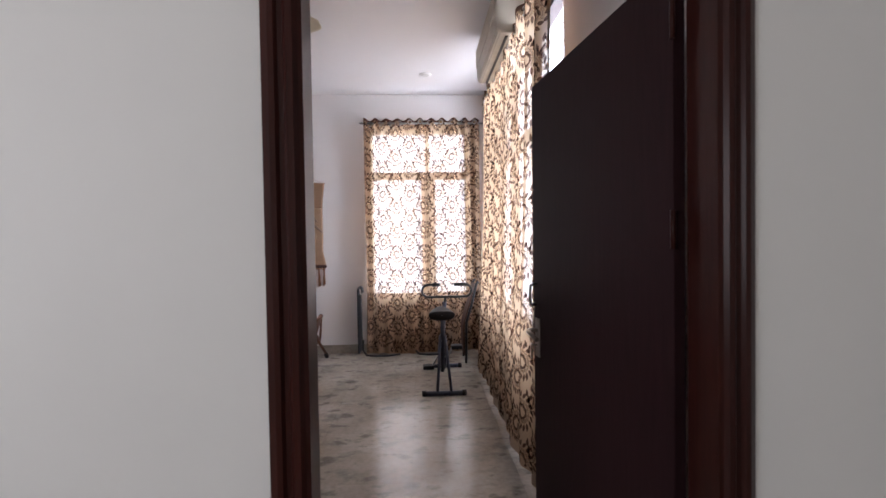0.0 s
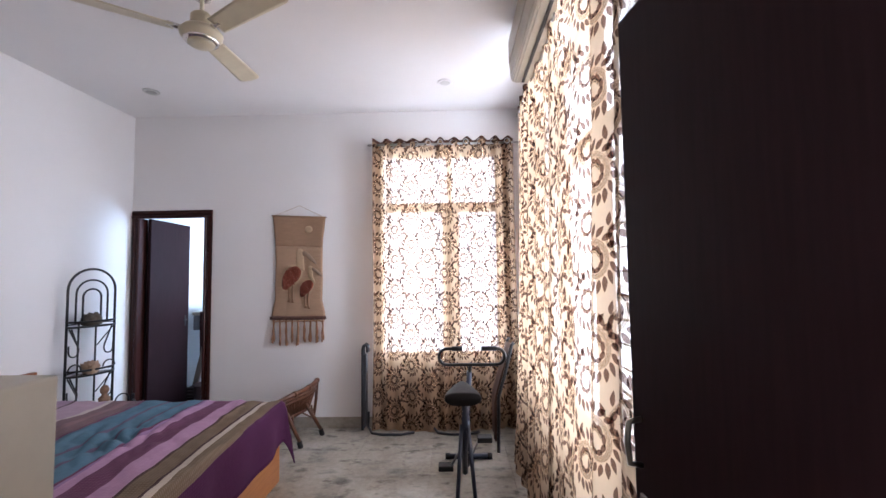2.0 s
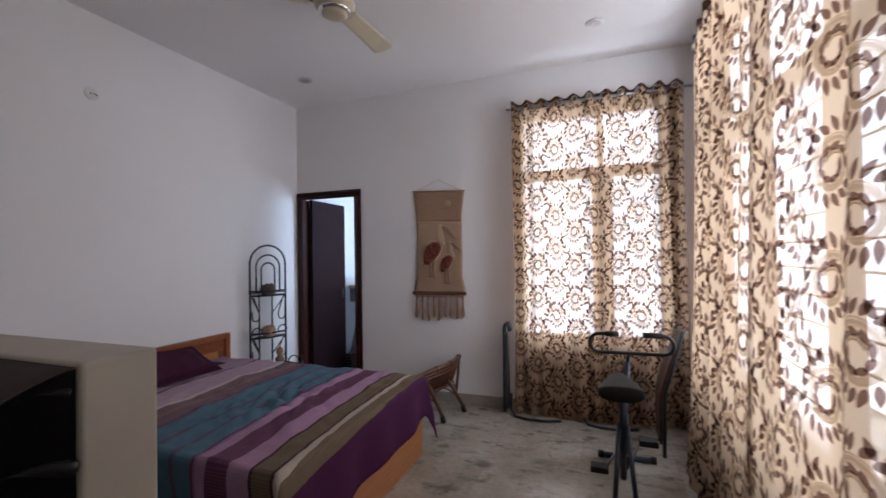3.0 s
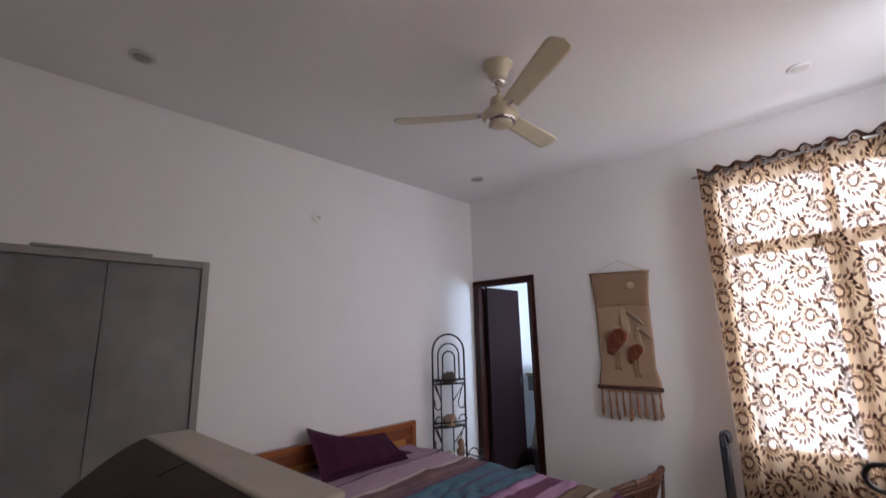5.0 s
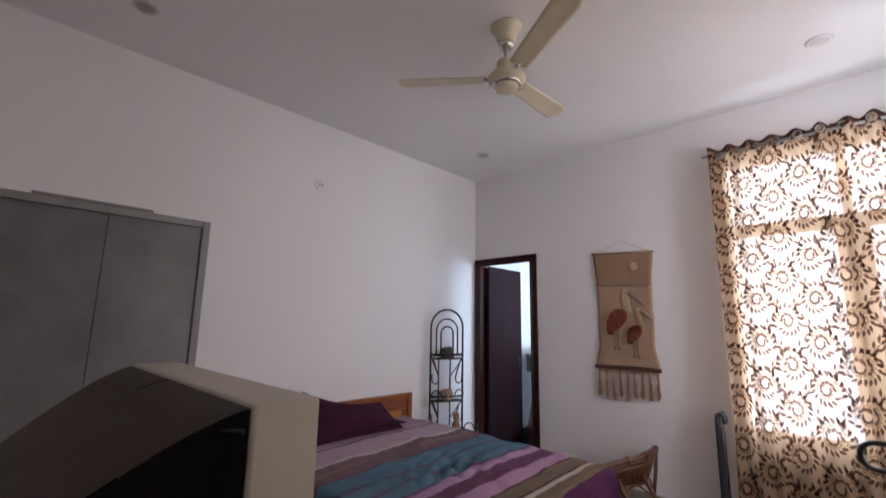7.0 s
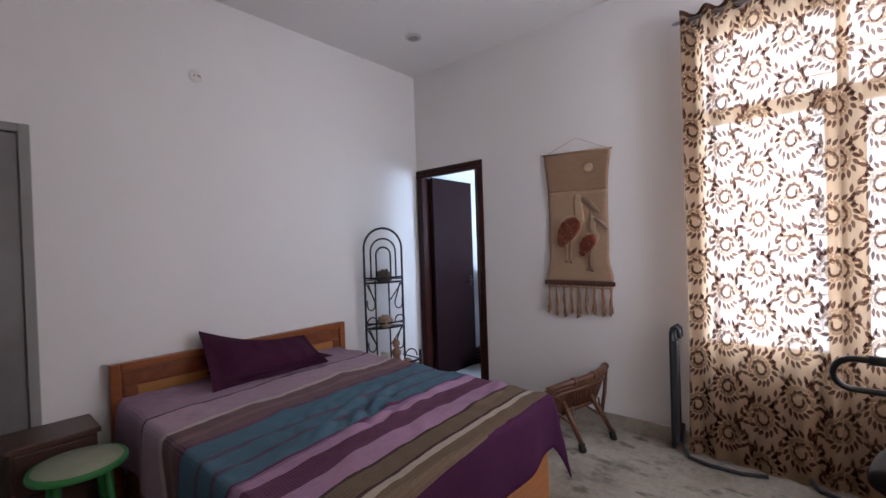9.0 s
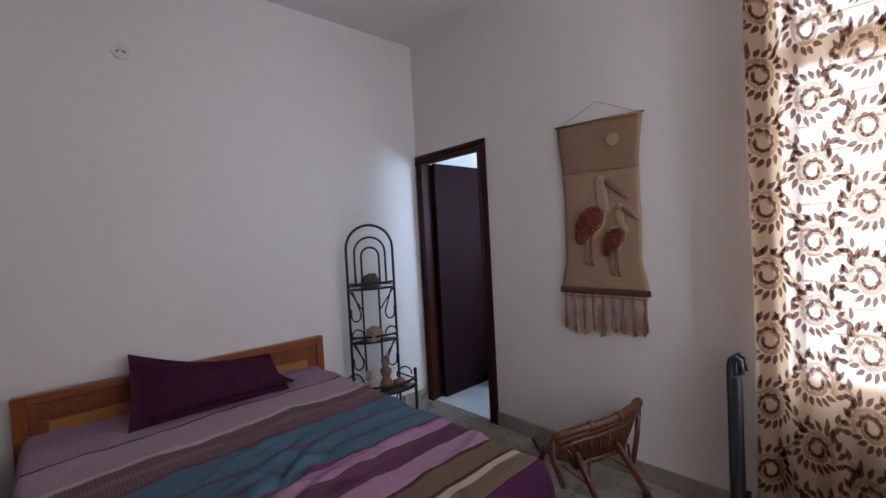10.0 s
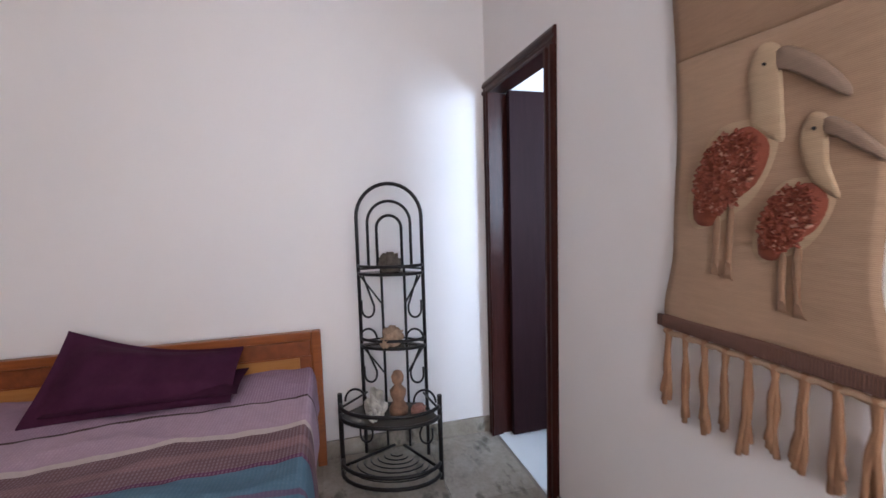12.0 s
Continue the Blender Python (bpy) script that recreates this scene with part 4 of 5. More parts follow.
def bird(name, hu, hv, bu, bv, k, legs):
    """A wading bird: pale head and neck, rust body, grey bill and legs."""
    applique(name + "_outline", [(bu + 1.18 * k * x, bv + k * y * 0.56) for x, y in ((0.17, -0.20), (0.20, -0.08), (0.12, 0.10), (0.0, 0.19), (-0.14, 0.24), (-0.20, 0.16), (-0.17, -0.02), (-0.05, -0.20))], 0.004, M_YARN, "cream yarn edging")
    applique(name + "_body", [(bu + 1.22 * k * x, bv + k * y * 0.56) for x, y in ((0.09, -0.19), (0.17, -0.10), (0.12, 0.05), (0.0, 0.13), (-0.06, 0.22), (-0.15, 0.20), (-0.14, 0.02), (-0.04, -0.14))], 0.016, M_RUST, "rust red tufted yarn")
    applique(name + "_neck", [(hu - 0.075 * k, hv + 0.01 * k), (hu - 0.02 * k, hv - 0.045 * k), (hu + 0.07 * k, hv - 0.03 * k), (hu + 0.08 * k, hv + 0.03 * k), (hu + 0.09 * k, hv + 0.10 * k), (bu + 0.26 * k, bv - 0.06 * k), (bu + 0.12 * k, bv - 0.10 * k), (hu - 0.06 * k, hv + 0.08 * k)], 0.009, M_YARN, "cream yarn head and neck")
    applique(name + "_bill", [(hu + 0.055 * k, hv - 0.022 * k), (hu + 0.12 * k, hv - 0.022 * k), (hu + 0.24 * k, hv + 0.020 * k), (hu + 0.345 * k, hv + 0.078 * k), (hu + 0.345 * k, hv + 0.104 * k), (hu + 0.22 * k, hv + 0.064 * k), (hu + 0.11 * k, hv + 0.026 * k), (hu + 0.055 * k, hv + 0.014 * k)], 0.012, M_BEAK, "grey-brown bill")
    applique(name + "_eye", [(hu + 0.012, hv - 0.004), (hu + 0.02, hv), (hu + 0.012, hv + 0.005), (hu + 0.002, hv)], 0.014, M_BLACKIRON)
    tufts = bmesh.new()
    trng = random.Random(len(name))
    for q in range(int(520 * k)):
        a, r = trng.uniform(0, 6.283), math.sqrt(trng.uniform(0, 1))
        x, y = 0.13 * r * math.cos(a), 0.19 * r * math.sin(a)
        x, y = x * 0.92 - y * 0.38, y * 0.92 + x * 0.25
        u0, v0 = bu + 1.22 * k * x, bv + k * y * 0.56
        g = trng.uniform(0, 6.283)
        tube(tufts, [hang_at(u0, v0, 0.016), hang_at(u0 + 0.008 * math.cos(g), v0 + 0.005 * math.sin(g), 0.024), hang_at(u0 + 0.016 * math.cos(g), v0 + 0.009 * math.sin(g), 0.017)], 0.0036, 5, caps=False)
    tagged(part(name + "_tuft", tufts, M_TUFT, hang, "rust red looped yarn"), kind="stuff")
    for u, a, b in legs:
        applique(name + "_leg", [(u - 0.016, a), (u + 0.016, a), (u + 0.014, b - 0.01), (u + 0.03, b), (u - 0.02, b), (u - 0.014, b - 0.012)], 0.007, M_LEG, "brown yarn leg")


bird("large_bird", 0.515, 0.368, 0.345, 0.600, 1.0, ((0.30, 0.70, 0.845), (0.375, 0.66, 0.85)))
bird("small_bird", 0.735, 0.522, 0.660, 0.705, 0.72, ((0.635, 0.785, 0.905), (0.70, 0.765, 0.91)))
applique("moon", [(0.69 + 0.075 * math.cos(t), 0.125 + 0.036 * math.sin(t)) for t in [k * math.pi / 4 for k in range(8)]], 0.008, M_YARN, "cream round applique")
part("top_hem", tube(bmesh.new(), [(HXL + 0.012, HYW - 0.004, HT + 0.012), (HXR - 0.012, HYW - 0.004, HT - 0.012)], 0.0075, 8), M_JUTE_DARK, hang)
part("top_stick", tube(bmesh.new(), [(HXL + 0.002, HYW - 0.004, HT + 0.0125), (HXR - 0.002, HYW - 0.004, HT - 0.0125)], 0.0055, 8), M_STICK, hang)
batten = part("bottom_stick", boxed(HXL - 0.006, HXR - 0.002, HYW - 0.016, HYW - 0.002, HB - 0.018, HB + 0.016, bev=0.004), M_STICK, hang, "flat dark batten")
wrap = bmesh.new()
for k in range(78):
    x = HXL + 0.02 + k * (HXR - HXL - 0.04) / 77
    tube(wrap, [(x, HYW - 0.003, HB + 0.018), (x + 0.001, HYW - 0.018, HB + 0.015), (x + 0.002, HYW - 0.018, HB - 0.017), (x + 0.002, HYW - 0.003, HB - 0.020)], 0.0021, 5, caps=False)
tagged(part("thread_wrap", wrap, jute("brown_thread", (0.17, 0.085, 0.062)), batten, "brown thread wound round the batten"), kind="stuff")
part("fringe_band", tube(bmesh.new(), [(HXL + 0.02 + q * (HXR - HXL - 0.04), HYW - 0.008, HB - 0.028 - 0.005 * abs(math.sin(q * 28))) for q in [i / 60 for i in range(61)]], 0.009, 6), M_JUTE, hang)
part("cord", tube(bmesh.new(), [(HXL + 0.03, HYW - 0.006, HT + 0.011), (-1.25, HYW + 0.004, 2.178), (HXR - 0.03, HYW - 0.006, HT - 0.011)], 0.002, 5), M_YARN, hang)
rng = random.Random(4)
for k in range(9):
    x = HXL + 0.035 + k * (HXR - HXL - 0.07) / 8
    ln = 0.235 + rng.uniform(-0.02, 0.02)
    sway = rng.uniform(-0.006, 0.006)
    tas = bmesh.new()
    for j in range(7):
        ox, oy = rng.uniform(-0.010, 0.010), rng.uniform(-0.008, 0.006)
        tube(tas, [(x + ox * q + sway * q * q + 0.0030 * math.sin(q * 9 + k * 2.1 + 0.5 * j), HYW - 0.010 + oy * q, HB - 0.022 - ln * q * (1 - 0.03 * j)) for q in [i / 10 for i in range(11)]], lambda t: 0.0064 + 0.0012 * math.sin(t * 14 + 1), 6)
    part("tassel", tas, M_FRINGE, hang, "tan yarn tassel")

# ---- black iron corner stand ----
stand = thing("corner_stand", "black iron corner stand with glass tiers and ornaments", "corner stand", (-2.665, 4.665, 0), 69)
# local x runs along the front, local -y to the room
iron = M_BLACKIRON


def half_hoop(w, depth, z, y0, n=14):
    return [(w * math.cos(math.pi * k / n), y0 - depth * math.sin(math.pi * k / n), z) for k in range(n + 1)]


BACK = 0.150
for r, z0 in ((0.178, 0.045), (0.118, 1.10), (0.068, 1.10)):
    pts = [(-r, BACK, z0)] + [(-r * math.cos(math.pi * k / 16), BACK, 1.556 - 0.178 - (0.178 - r) * 0.55 + r * math.sin(math.pi * k / 16) + (0.0)) for k in range(17)] + [(r, BACK, z0)]
    part("arch", tube(bmesh.new(), pts, 0.0100 if r > 0.15 else 0.008, 8), iron, stand)
for x in (-0.065, 0.065):
    part("post", tube(bmesh.new(), [(x, BACK + 0.055, 0.06), (x, BACK + 0.055, 1.09)], 0.0075, 8), iron, stand)
M_GLASS_TIER = plain("smoked_glass_tier", (0.085, 0.08, 0.072), 0.15)
for z in (1.075, 0.675):
    for dz in (0.0, 0.042):
        part("hoop", tube(bmesh.new(), half_hoop(0.178, 0.090, z + dz, BACK), 0.0085, 8), iron, stand)
    part("cross_bar", tube(bmesh.new(), [(-0.178, BACK, z + 0.02), (-0.065, BACK + 0.055, z + 0.02), (0.065, BACK + 0.055, z + 0.02), (0.178, BACK, z + 0.02)], 0.005, 6), iron, stand)
    tier = bmesh.new()
    lo = [tier.verts.new((p[0] * 0.97, p[1], z - 0.002)) for p in half_hoop(0.172, 0.085, 0, BACK)] + [tier.verts.new((-0.055, BACK + 0.05, z - 0.002)), tier.verts.new((0.055, BACK + 0.05, z - 0.002))]
    face = tier.faces.new(lo)
    ext = bmesh.ops.extrude_face_region(tier, geom=[face])
    for v in ext["geom"]:
        if isinstance(v, bmesh.types.BMVert):
            v.co.z += 0.006
    part("tier", tier, M_GLASS_TIER, stand)
for z, dp in ((0.40, 0.15), (0.345, 0.15), (0.095, 0.16), (0.035, 0.16)):
    part("hoop", tube(bmesh.new(), half_hoop(0.262, dp, z, 0.0), 0.010, 8), iron, stand)
for x in (-0.265, 0.265):
    part("post", tube(bmesh.new(), [(x, 0, 0), (x, 0, 0.455)], 0.0125, 10), iron, stand)
    part("side_bar", tube(bmesh.new(), [(x, 0, 0.375), (x * 0.6, BACK, 0.40)], 0.006, 8), iron, stand)
    part("side_bar", tube(bmesh.new(), [(x, 0, 0.05), (x * 0.1, BACK + 0.06, 0.06)], 0.008, 8), iron, stand)
tier = bmesh.new()
face = tier.faces.new([tier.verts.new((p[0], p[1], 0.338)) for p in half_hoop(0.25, 0.14, 0, 0)] + [tier.verts.new((-0.15, BACK, 0.338)), tier.verts.new((0.15, BACK, 0.338))])
for v in bmesh.ops.extrude_face_region(tier, geom=[face])["geom"]:
    if isinstance(v, bmesh.types.BMVert):
        v.co.z += 0.006
part("tier", tier, M_GLASS_TIER, stand)
for k in range(1, 8):
    f = k / 8
    part("base_wire", tube(bmesh.new(), [(0.262 * f * math.cos(math.pi * q / 10), 0.15 * (1 - f) - 0.16 * f * math.sin(math.pi * q / 10), 0.05) for q in range(11)], 0.0035, 6), iron, stand)


def scroll(x, z, h, s):
    """A J-shaped scroll between two tiers."""
    pts = [(x, BACK - 0.012, z)] + [(x + s * 0.055 * q, BACK - 0.012, z - h * 0.55 * q) for q in (0.5, 1.0)]
    pts += [(x + s * (0.055 - 0.035 + 0.035 * math.cos(t)), BACK - 0.012, z - h * 0.55 - 0.045 * math.sin(t) - 0.02) for t in [k * math.pi / 8 for k in range(9)]]
    pts += [(x - s * 0.015, BACK - 0.012, z - h * 0.45)]
    return tube(bmesh.new(), pts, 0.006, 6)


for z, h in ((1.06, 0.30), (0.66, 0.24)):
    for s in (1, -1):
        part("scroll", scroll(-s * 0.150, z, h, s), iron, stand)
for s in (1, -1):
    part("scroll", scroll(-s * 0.19, 0.32, 0.26, s), iron, stand)
    # small hoops that stand on the tiers beside the uprights
    for z, x, y, r in ((0.718, 0.128, BACK - 0.03, 0.046), (0.405, 0.185, 0.02, 0.058)):
        part("hoop", tube(bmesh.new(), [(s * x + r * math.cos(math.pi * k / 12), y, z + 1.15 * r * math.sin(math.pi * k / 12)) for k in range(13)], 0.006, 6), iron, stand)
    # slanting stays under the tiers
    for z, x in ((1.06, 0.165), (0.66, 0.165)):
        part("stay", tube(bmesh.new(), [(s * x, BACK - 0.01, z), (s * 0.07, BACK + 0.045, z - 0.16)], 0.0055, 6), iron, stand)


def lump(name, label, category, at, size, color, seed, rough=0.9, spiky=0.35, pieces=1):
    """A knobbly ornament of stone, shell or clay."""
    root = thing(name, label, category, at)
    bm = bmesh.new()
    r = random.Random(seed)
    for k in range(pieces):
        off = Vector((r.uniform(-0.5, 0.5) * size[0], r.uniform(-0.5, 0.5) * size[1], 0)) if k else Vector()
        sc = 1.0 if not k else r.uniform(0.4, 0.7)
        vs = bmesh.ops.create_icosphere(bm, subdivisions=3, radius=1)["verts"]
        for v in vs:
            d = v.co.normalized()
            f = 1 + spiky * noise.noise(d * 3.5 + Vector((seed, k, 0))) + 0.5 * spiky * noise.noise(d * 9 + Vector((k, seed, 1)))
            v.co = off + Vector((d.x * size[0] * 0.5, d.y * size[1] * 0.5, max(-0.5, d.z * 0.8) * size[2] * 0.62 + size[2] * 0.31)) * f * sc
            v.co.z = max(v.co.z, 0.0)
    for f in bm.faces:
        f.smooth = True
    part("body", bm, plain(name + "_surface", color, rough, 0, 0.35, 30, 0.6, 90), root)
    return root


def stand_spot(x, y, z):
    return (pose(-2.665, 4.665, 0, 0, 0, 69) @ Vector((x, y, z)))[:]


lump("stone_ornament", "grey-green carved stone lump on the iron stand", "ornament", stand_spot(0, 0.145, 1.080), (0.17, 0.12, 0.13), (0.12, 0.10, 0.078), 3, pieces=3)
lump("shell_ornament", "pale brown shell ornament on the iron stand", "ornament", stand_spot(0.0, 0.145, 0.680), (0.13, 0.10, 0.12), (0.40, 0.27, 0.18), 9, pieces=3, spiky=0.5)
lump("coral_ornament", "white coral sprigs on the iron stand", "ornament", stand_spot(-0.07, -0.01, 0.345), (0.13, 0.09, 0.13), (0.55, 0.52, 0.46), 14, pieces=4, spiky=0.8)
lump("shell_ornament", "small pink shell on the iron stand", "ornament", stand_spot(0.15, 0.02, 0.345), (0.09, 0.08, 0.06), (0.38, 0.20, 0.16), 21, pieces=2)
fig = tagged(part("figurine", lathe(bmesh.new(), [(0.02, 0), (0.048, 0.004), (0.050, 0.03), (0.028, 0.07), (0.040, 0.10), (0.044, 0.125), (0.018, 0.155), (0.030, 0.175), (0.034, 0.20), (0.022, 0.225), (0.006, 0.232)], stand_spot(0.045, 0.02, 0.345)), plain("clay_figure", (0.28, 0.16, 0.10), 0.7, 0, 0.4, 25, 0.3)), "small brown and cream clay figurine on the stand", "figurine")

# ---- low cane chair beyond the bed ----
M_CANE = plain("varnished_cane", (0.105, 0.040, 0.019), 0.34, 0, 0.35, 40, 0.3, 150)
M_RUBBER = plain("black_rubber", (0.012, 0.011, 0.011), 0.7)
CH = pose(-1.165, 4.975, 0, 0, 0, -19)
chair = thing("cane_chair", "low brown cane chair with open lattice back", "chair", (-1.165, 4.975, 0), -19)
# local +x is the chair's back, towards the room


def back_rail(z, bulge, half, tilt, n=16):
    return [(bulge * (1 - (k / 8 - 1) ** 2) + 0.02, 0.03 + half * (k / 8 - 1), z + tilt * (k / 8 - 1) - 0.05 * max(0.0, 1 - k / 8 - 0.55)) for k in range(n + 1)]


top_rail, mid_rail, low_rail = back_rail(0.450, 0.065, 0.292, 0.022), back_rail(0.385, 0.05, 0.262, 0.018), back_rail(0.245, 0.015, 0.165, 0.0)
part("top_rail", tube(bmesh.new(), top_rail, lambda t: 0.019 + 0.005 * t, 10), M_CANE, chair)
part("rail", tube(bmesh.new(), mid_rail, 0.013, 8), M_CANE, chair)
part("rail", tube(bmesh.new(), low_rail, 0.015, 8), M_CANE, chair)
under_rail = back_rail(0.418, 0.060, 0.278, 0.020)
part("rail", tube(bmesh.new(), under_rail, 0.012, 8), M_CANE, chair)
for k in range(0, 16):
    lo, mi, hi = ((Vector(r[k]) + Vector(r[k + 1])) / 2 for r in (low_rail, mid_rail, top_rail))
    part("spindle", tube(bmesh.new(), [lo, mi, hi], 0.0065, 6), M_CANE, chair)
part("arm_post", tube(bmesh.new(), [top_rail[0], (0.03, -0.272, 0.30), (0.045, -0.225, 0.16)], 0.014, 8), M_CANE, chair)
part("arm_post", tube(bmesh.new(), [top_rail[16], (0.03, 0.29, 0.30), (0.045, 0.235, 0.16)], 0.014, 8), M_CANE, chair)
for k in range(0, 17):
    part("spindle", tube(bmesh.new(), [low_rail[k], mid_rail[k], top_rail[k]], 0.0075, 6), M_CANE, chair)
for k in range(1, 14, 2):
    part("lattice_cane", tube(bmesh.new(), [mid_rail[k], top_rail[k + 2]], 0.006, 6), M_CANE, chair)
    part("lattice_cane", tube(bmesh.new(), [low_rail[k + 1], mid_rail[k]], 0.006, 6), M_CANE, chair)
for k in (5, 10, 15):
    part("binding", tube(bmesh.new(), [Vector(top_rail[k]) + (Vector(top_rail[k + 1]) - Vector(top_rail[k])) * q * 0.6 for q in (0, 0.5, 1)], 0.027, 10), M_CANE, chair)
part("seat", lathe(bmesh.new(), [(0.02, 0.205), (0.15, 0.21), (0.17, 0.222), (0.16, 0.238), (0.02, 0.230)], (-0.14, 0, 0), 28), M_CANE, chair, "woven cane seat")
back_feet = [CH.inverted() @ Vector(p) for p in ((-1.046, 4.849, 0), (-0.953, 5.150, 0))]
for foot, (tx, ty) in ((back_feet[0], (0.03, -0.13)), (back_feet[1], (0.03, 0.13)), (Vector((-0.31, -0.15, 0)), (-0.26, -0.10)), (Vector((-0.31, 0.15, 0)), (-0.26, 0.10))):
    lx, ly = foot.x, foot.y
    leg = part("leg", tube(bmesh.new(), [(tx, ty, 0.31 if tx > 0 else 0.22), (lx, ly, 0.03)], 0.017, 8), M_CANE, chair)
    part("foot", tube(bmesh.new(), [(lx + (tx - lx) * 0.10, ly + (ty - ly) * 0.10, 0.055), (lx, ly, 0.0)], 0.022, 8), M_RUBBER, leg, "black rubber foot")
    for s in (-1, 1):
        part("brace", tube(bmesh.new(), [(tx * 0.5 + lx * 0.5, ty * 0.5 + ly * 0.5, 0.16), (tx, ty + s * 0.09, 0.265)], 0.008, 6), M_CANE, chair)

# ---- exercise bike ----
M_BIKE = plain("dark_blue_grey_enamel", (0.030, 0.034, 0.050), 0.35, 0.2, 0.2)
M_SADDLE = plain("black_vinyl", (0.012, 0.010, 0.010), 0.6, spec=0.12)
bike = thing("exercise_bike", "old dark blue-grey steel exercise bike", "exercise bike", (0, 0, 0))
BXC = 0.345
for y, x0, x1 in ((3.80, 0.150, 0.536), (4.62, 0.20, 0.57)):
    bar = part("floor_bar", tube(bmesh.new(), [(x0 + 0.02, y, 0.022), (x1 - 0.02, y, 0.022)], 0.020, 10), M_BIKE, bike)
    for x in (x0, x1 - 0.035):
        part("end_cap", tube(bmesh.new(), [(x, y, 0.0235), (x + 0.035, y, 0.0235)], 0.0235, 10), M_RUBBER, bar)
for x in (0.285, 0.405):
    part("rear_stay", tube(bmesh.new(), [(x, 3.80, 0.03), (BXC + (x - BXC) * 0.35, 4.0, 0.48)], 0.013, 8), M_BIKE, bike)
part("seat_tube", tube(bmesh.new(), [(BXC, 4.12, 0.12), (BXC, 3.93, 0.64)], 0.020, 10), M_BIKE, bike)
part("seat_post", tube(bmesh.new(), [(BXC, 3.94, 0.60), (BXC, 3.92, 0.68)], 0.013, 8), M_STEEL, bike)
part("main_tube", tube(bmesh.new(), [(BXC, 4.05, 0.36), (BXC + 0.02, 4.62, 0.05)], 0.020, 10), M_BIKE, bike)
part("head_tube", tube(bmesh.new(), [(BXC + 0.02, 4.60, 0.06), (BXC + 0.05, 4.48, 0.72)], 0.020, 10), M_BIKE, bike)
part("top_tube", tube(bmesh.new(), [(BXC, 3.99, 0.48), (BXC + 0.04, 4.52, 0.47)], 0.016, 10), M_BIKE, bike)
part("stem", tube(bmesh.new(), [(BXC + 0.05, 4.48, 0.70), (BXC + 0.06, 4.45, 0.785)], 0.014, 8), M_BLACKIRON, bike)


def bar_loop():
    x0, x1, zb, zt, y = 0.165, 0.665, 0.775, 0.905, 4.45
    r = (zt - zb) / 2
    left = [(0.345, y - 0.05, zt), (x0 + r, y - 0.05, zt)] + [(x0 + r - r * math.sin(t), y - 0.05 + 0.05 * t / math.pi, zb + r + r * math.cos(t)) for t in [math.pi * k / 10 for k in range(1, 11)]]
    right = [(x1 - r + r * math.sin(t), y - 0.05 + 0.05 * t / math.pi, zb + r + r * math.cos(t)) for t in [math.pi * k / 10 for k in range(10, 0, -1)]] + [(x1 - r, y - 0.05, zt), (0.485, y - 0.05, zt)]
    return left + right


hbar = part("handlebar", tube(bmesh.new(), bar_loop(), 0.0125, 10), M_BLACKIRON, bike)
for a, b in ((0.265, 0.345), (0.485, 0.60)):
    part("grip", tube(bmesh.new(), [(a, 4.40, 0.905), (b, 4.40, 0.905)], 0.018, 10), M_RUBBER, hbar)


def saddle(u, v):
    # u from the back (0) to the nose (1), v round the section
    t = 2 * math.pi * v
    q = max(0.0, (u - 0.05) / 0.95)
    shut = 0.02 if u < 0.02 or u > 0.98 else 0.9 if u < 0.07 else 1.0
    w = (0.108 * (1 - q) ** 0.8 + 0.024 * (1 - (2 * q - 1) ** 2 * 0.6)) * shut
    hgt = 0.064 * (1 - 0.55 * q) * shut
    c, k = math.cos(t), math.sin(t)
    return Vector((BXC - 0.012 + w * math.copysign(abs(c) ** 0.7, c), 3.82 + 0.28 * q, 0.695 + hgt * math.copysign(abs(k) ** 0.8, k) * (0.55 if k > 0 else 0.75) + 0.03 * q))


part("saddle", sheet(bmesh.new(), saddle, 20, 24), M_SADDLE, bike, "black vinyl saddle")
crank = part("crank", tube(bmesh.new(), [(0.25, 4.10, 0.17), (0.30, 4.10, 0.26), (0.40, 4.10, 0.26), (0.44, 4.10, 0.35)], 0.009, 8), M_STEEL, bike)
part("pedal", boxed(0.165, 0.265, 4.06, 4.14, 0.150, 0.185, bev=0.006), M_RUBBER, crank)
part("pedal", boxed(0.43, 0.53, 4.06, 4.14, 0.335, 0.37, bev=0.006), M_RUBBER, crank)
wheel = lathe(bmesh.new(), [(0.05, -0.03), (0.16, -0.026), (0.185, -0.012), (0.185, 0.012), (0.16, 0.026), (0.05, 0.03)], (0, 0, 0), 32)
bmesh.ops.rotate(wheel, verts=wheel.verts, cent=(0, 0, 0), matrix=Matrix.Rotation(math.pi / 2, 3, "Y"))
bmesh.ops.translate(wheel, verts=wheel.verts, vec=(BXC + 0.02, 4.40, 0.235))
part("flywheel", wheel, M_BIKE, bike)

# ---- folded cot behind the curtain ----
M_GREYTUBE = plain("grey_painted_tube", (0.036, 0.037, 0.042), 0.6, 0.0, spec=0.2)
cot = thing("folded_cot", "folded steel camp cot standing against the wall", "folding cot", (0, 0, 0))
for y, r in ((5.215, 0.013), (5.275, 0.012)):
    part("side_rail", tube(bmesh.new(), [(-0.592, y, 0.02), (-0.590, y, 0.77), (-0.583, y, 0.80), (-0.565, y, 0.812), (-0.548, y, 0.80), (-0.543, y, 0.74)], r, 10), M_GREYTUBE, cot)
part("canvas", boxed(-0.588, -0.556, 5.205, 5.285, 0.05, 0.72, bev=0.008), plain("dark_canvas", (0.03, 0.03, 0.034), 0.9), cot, "dark canvas edge")
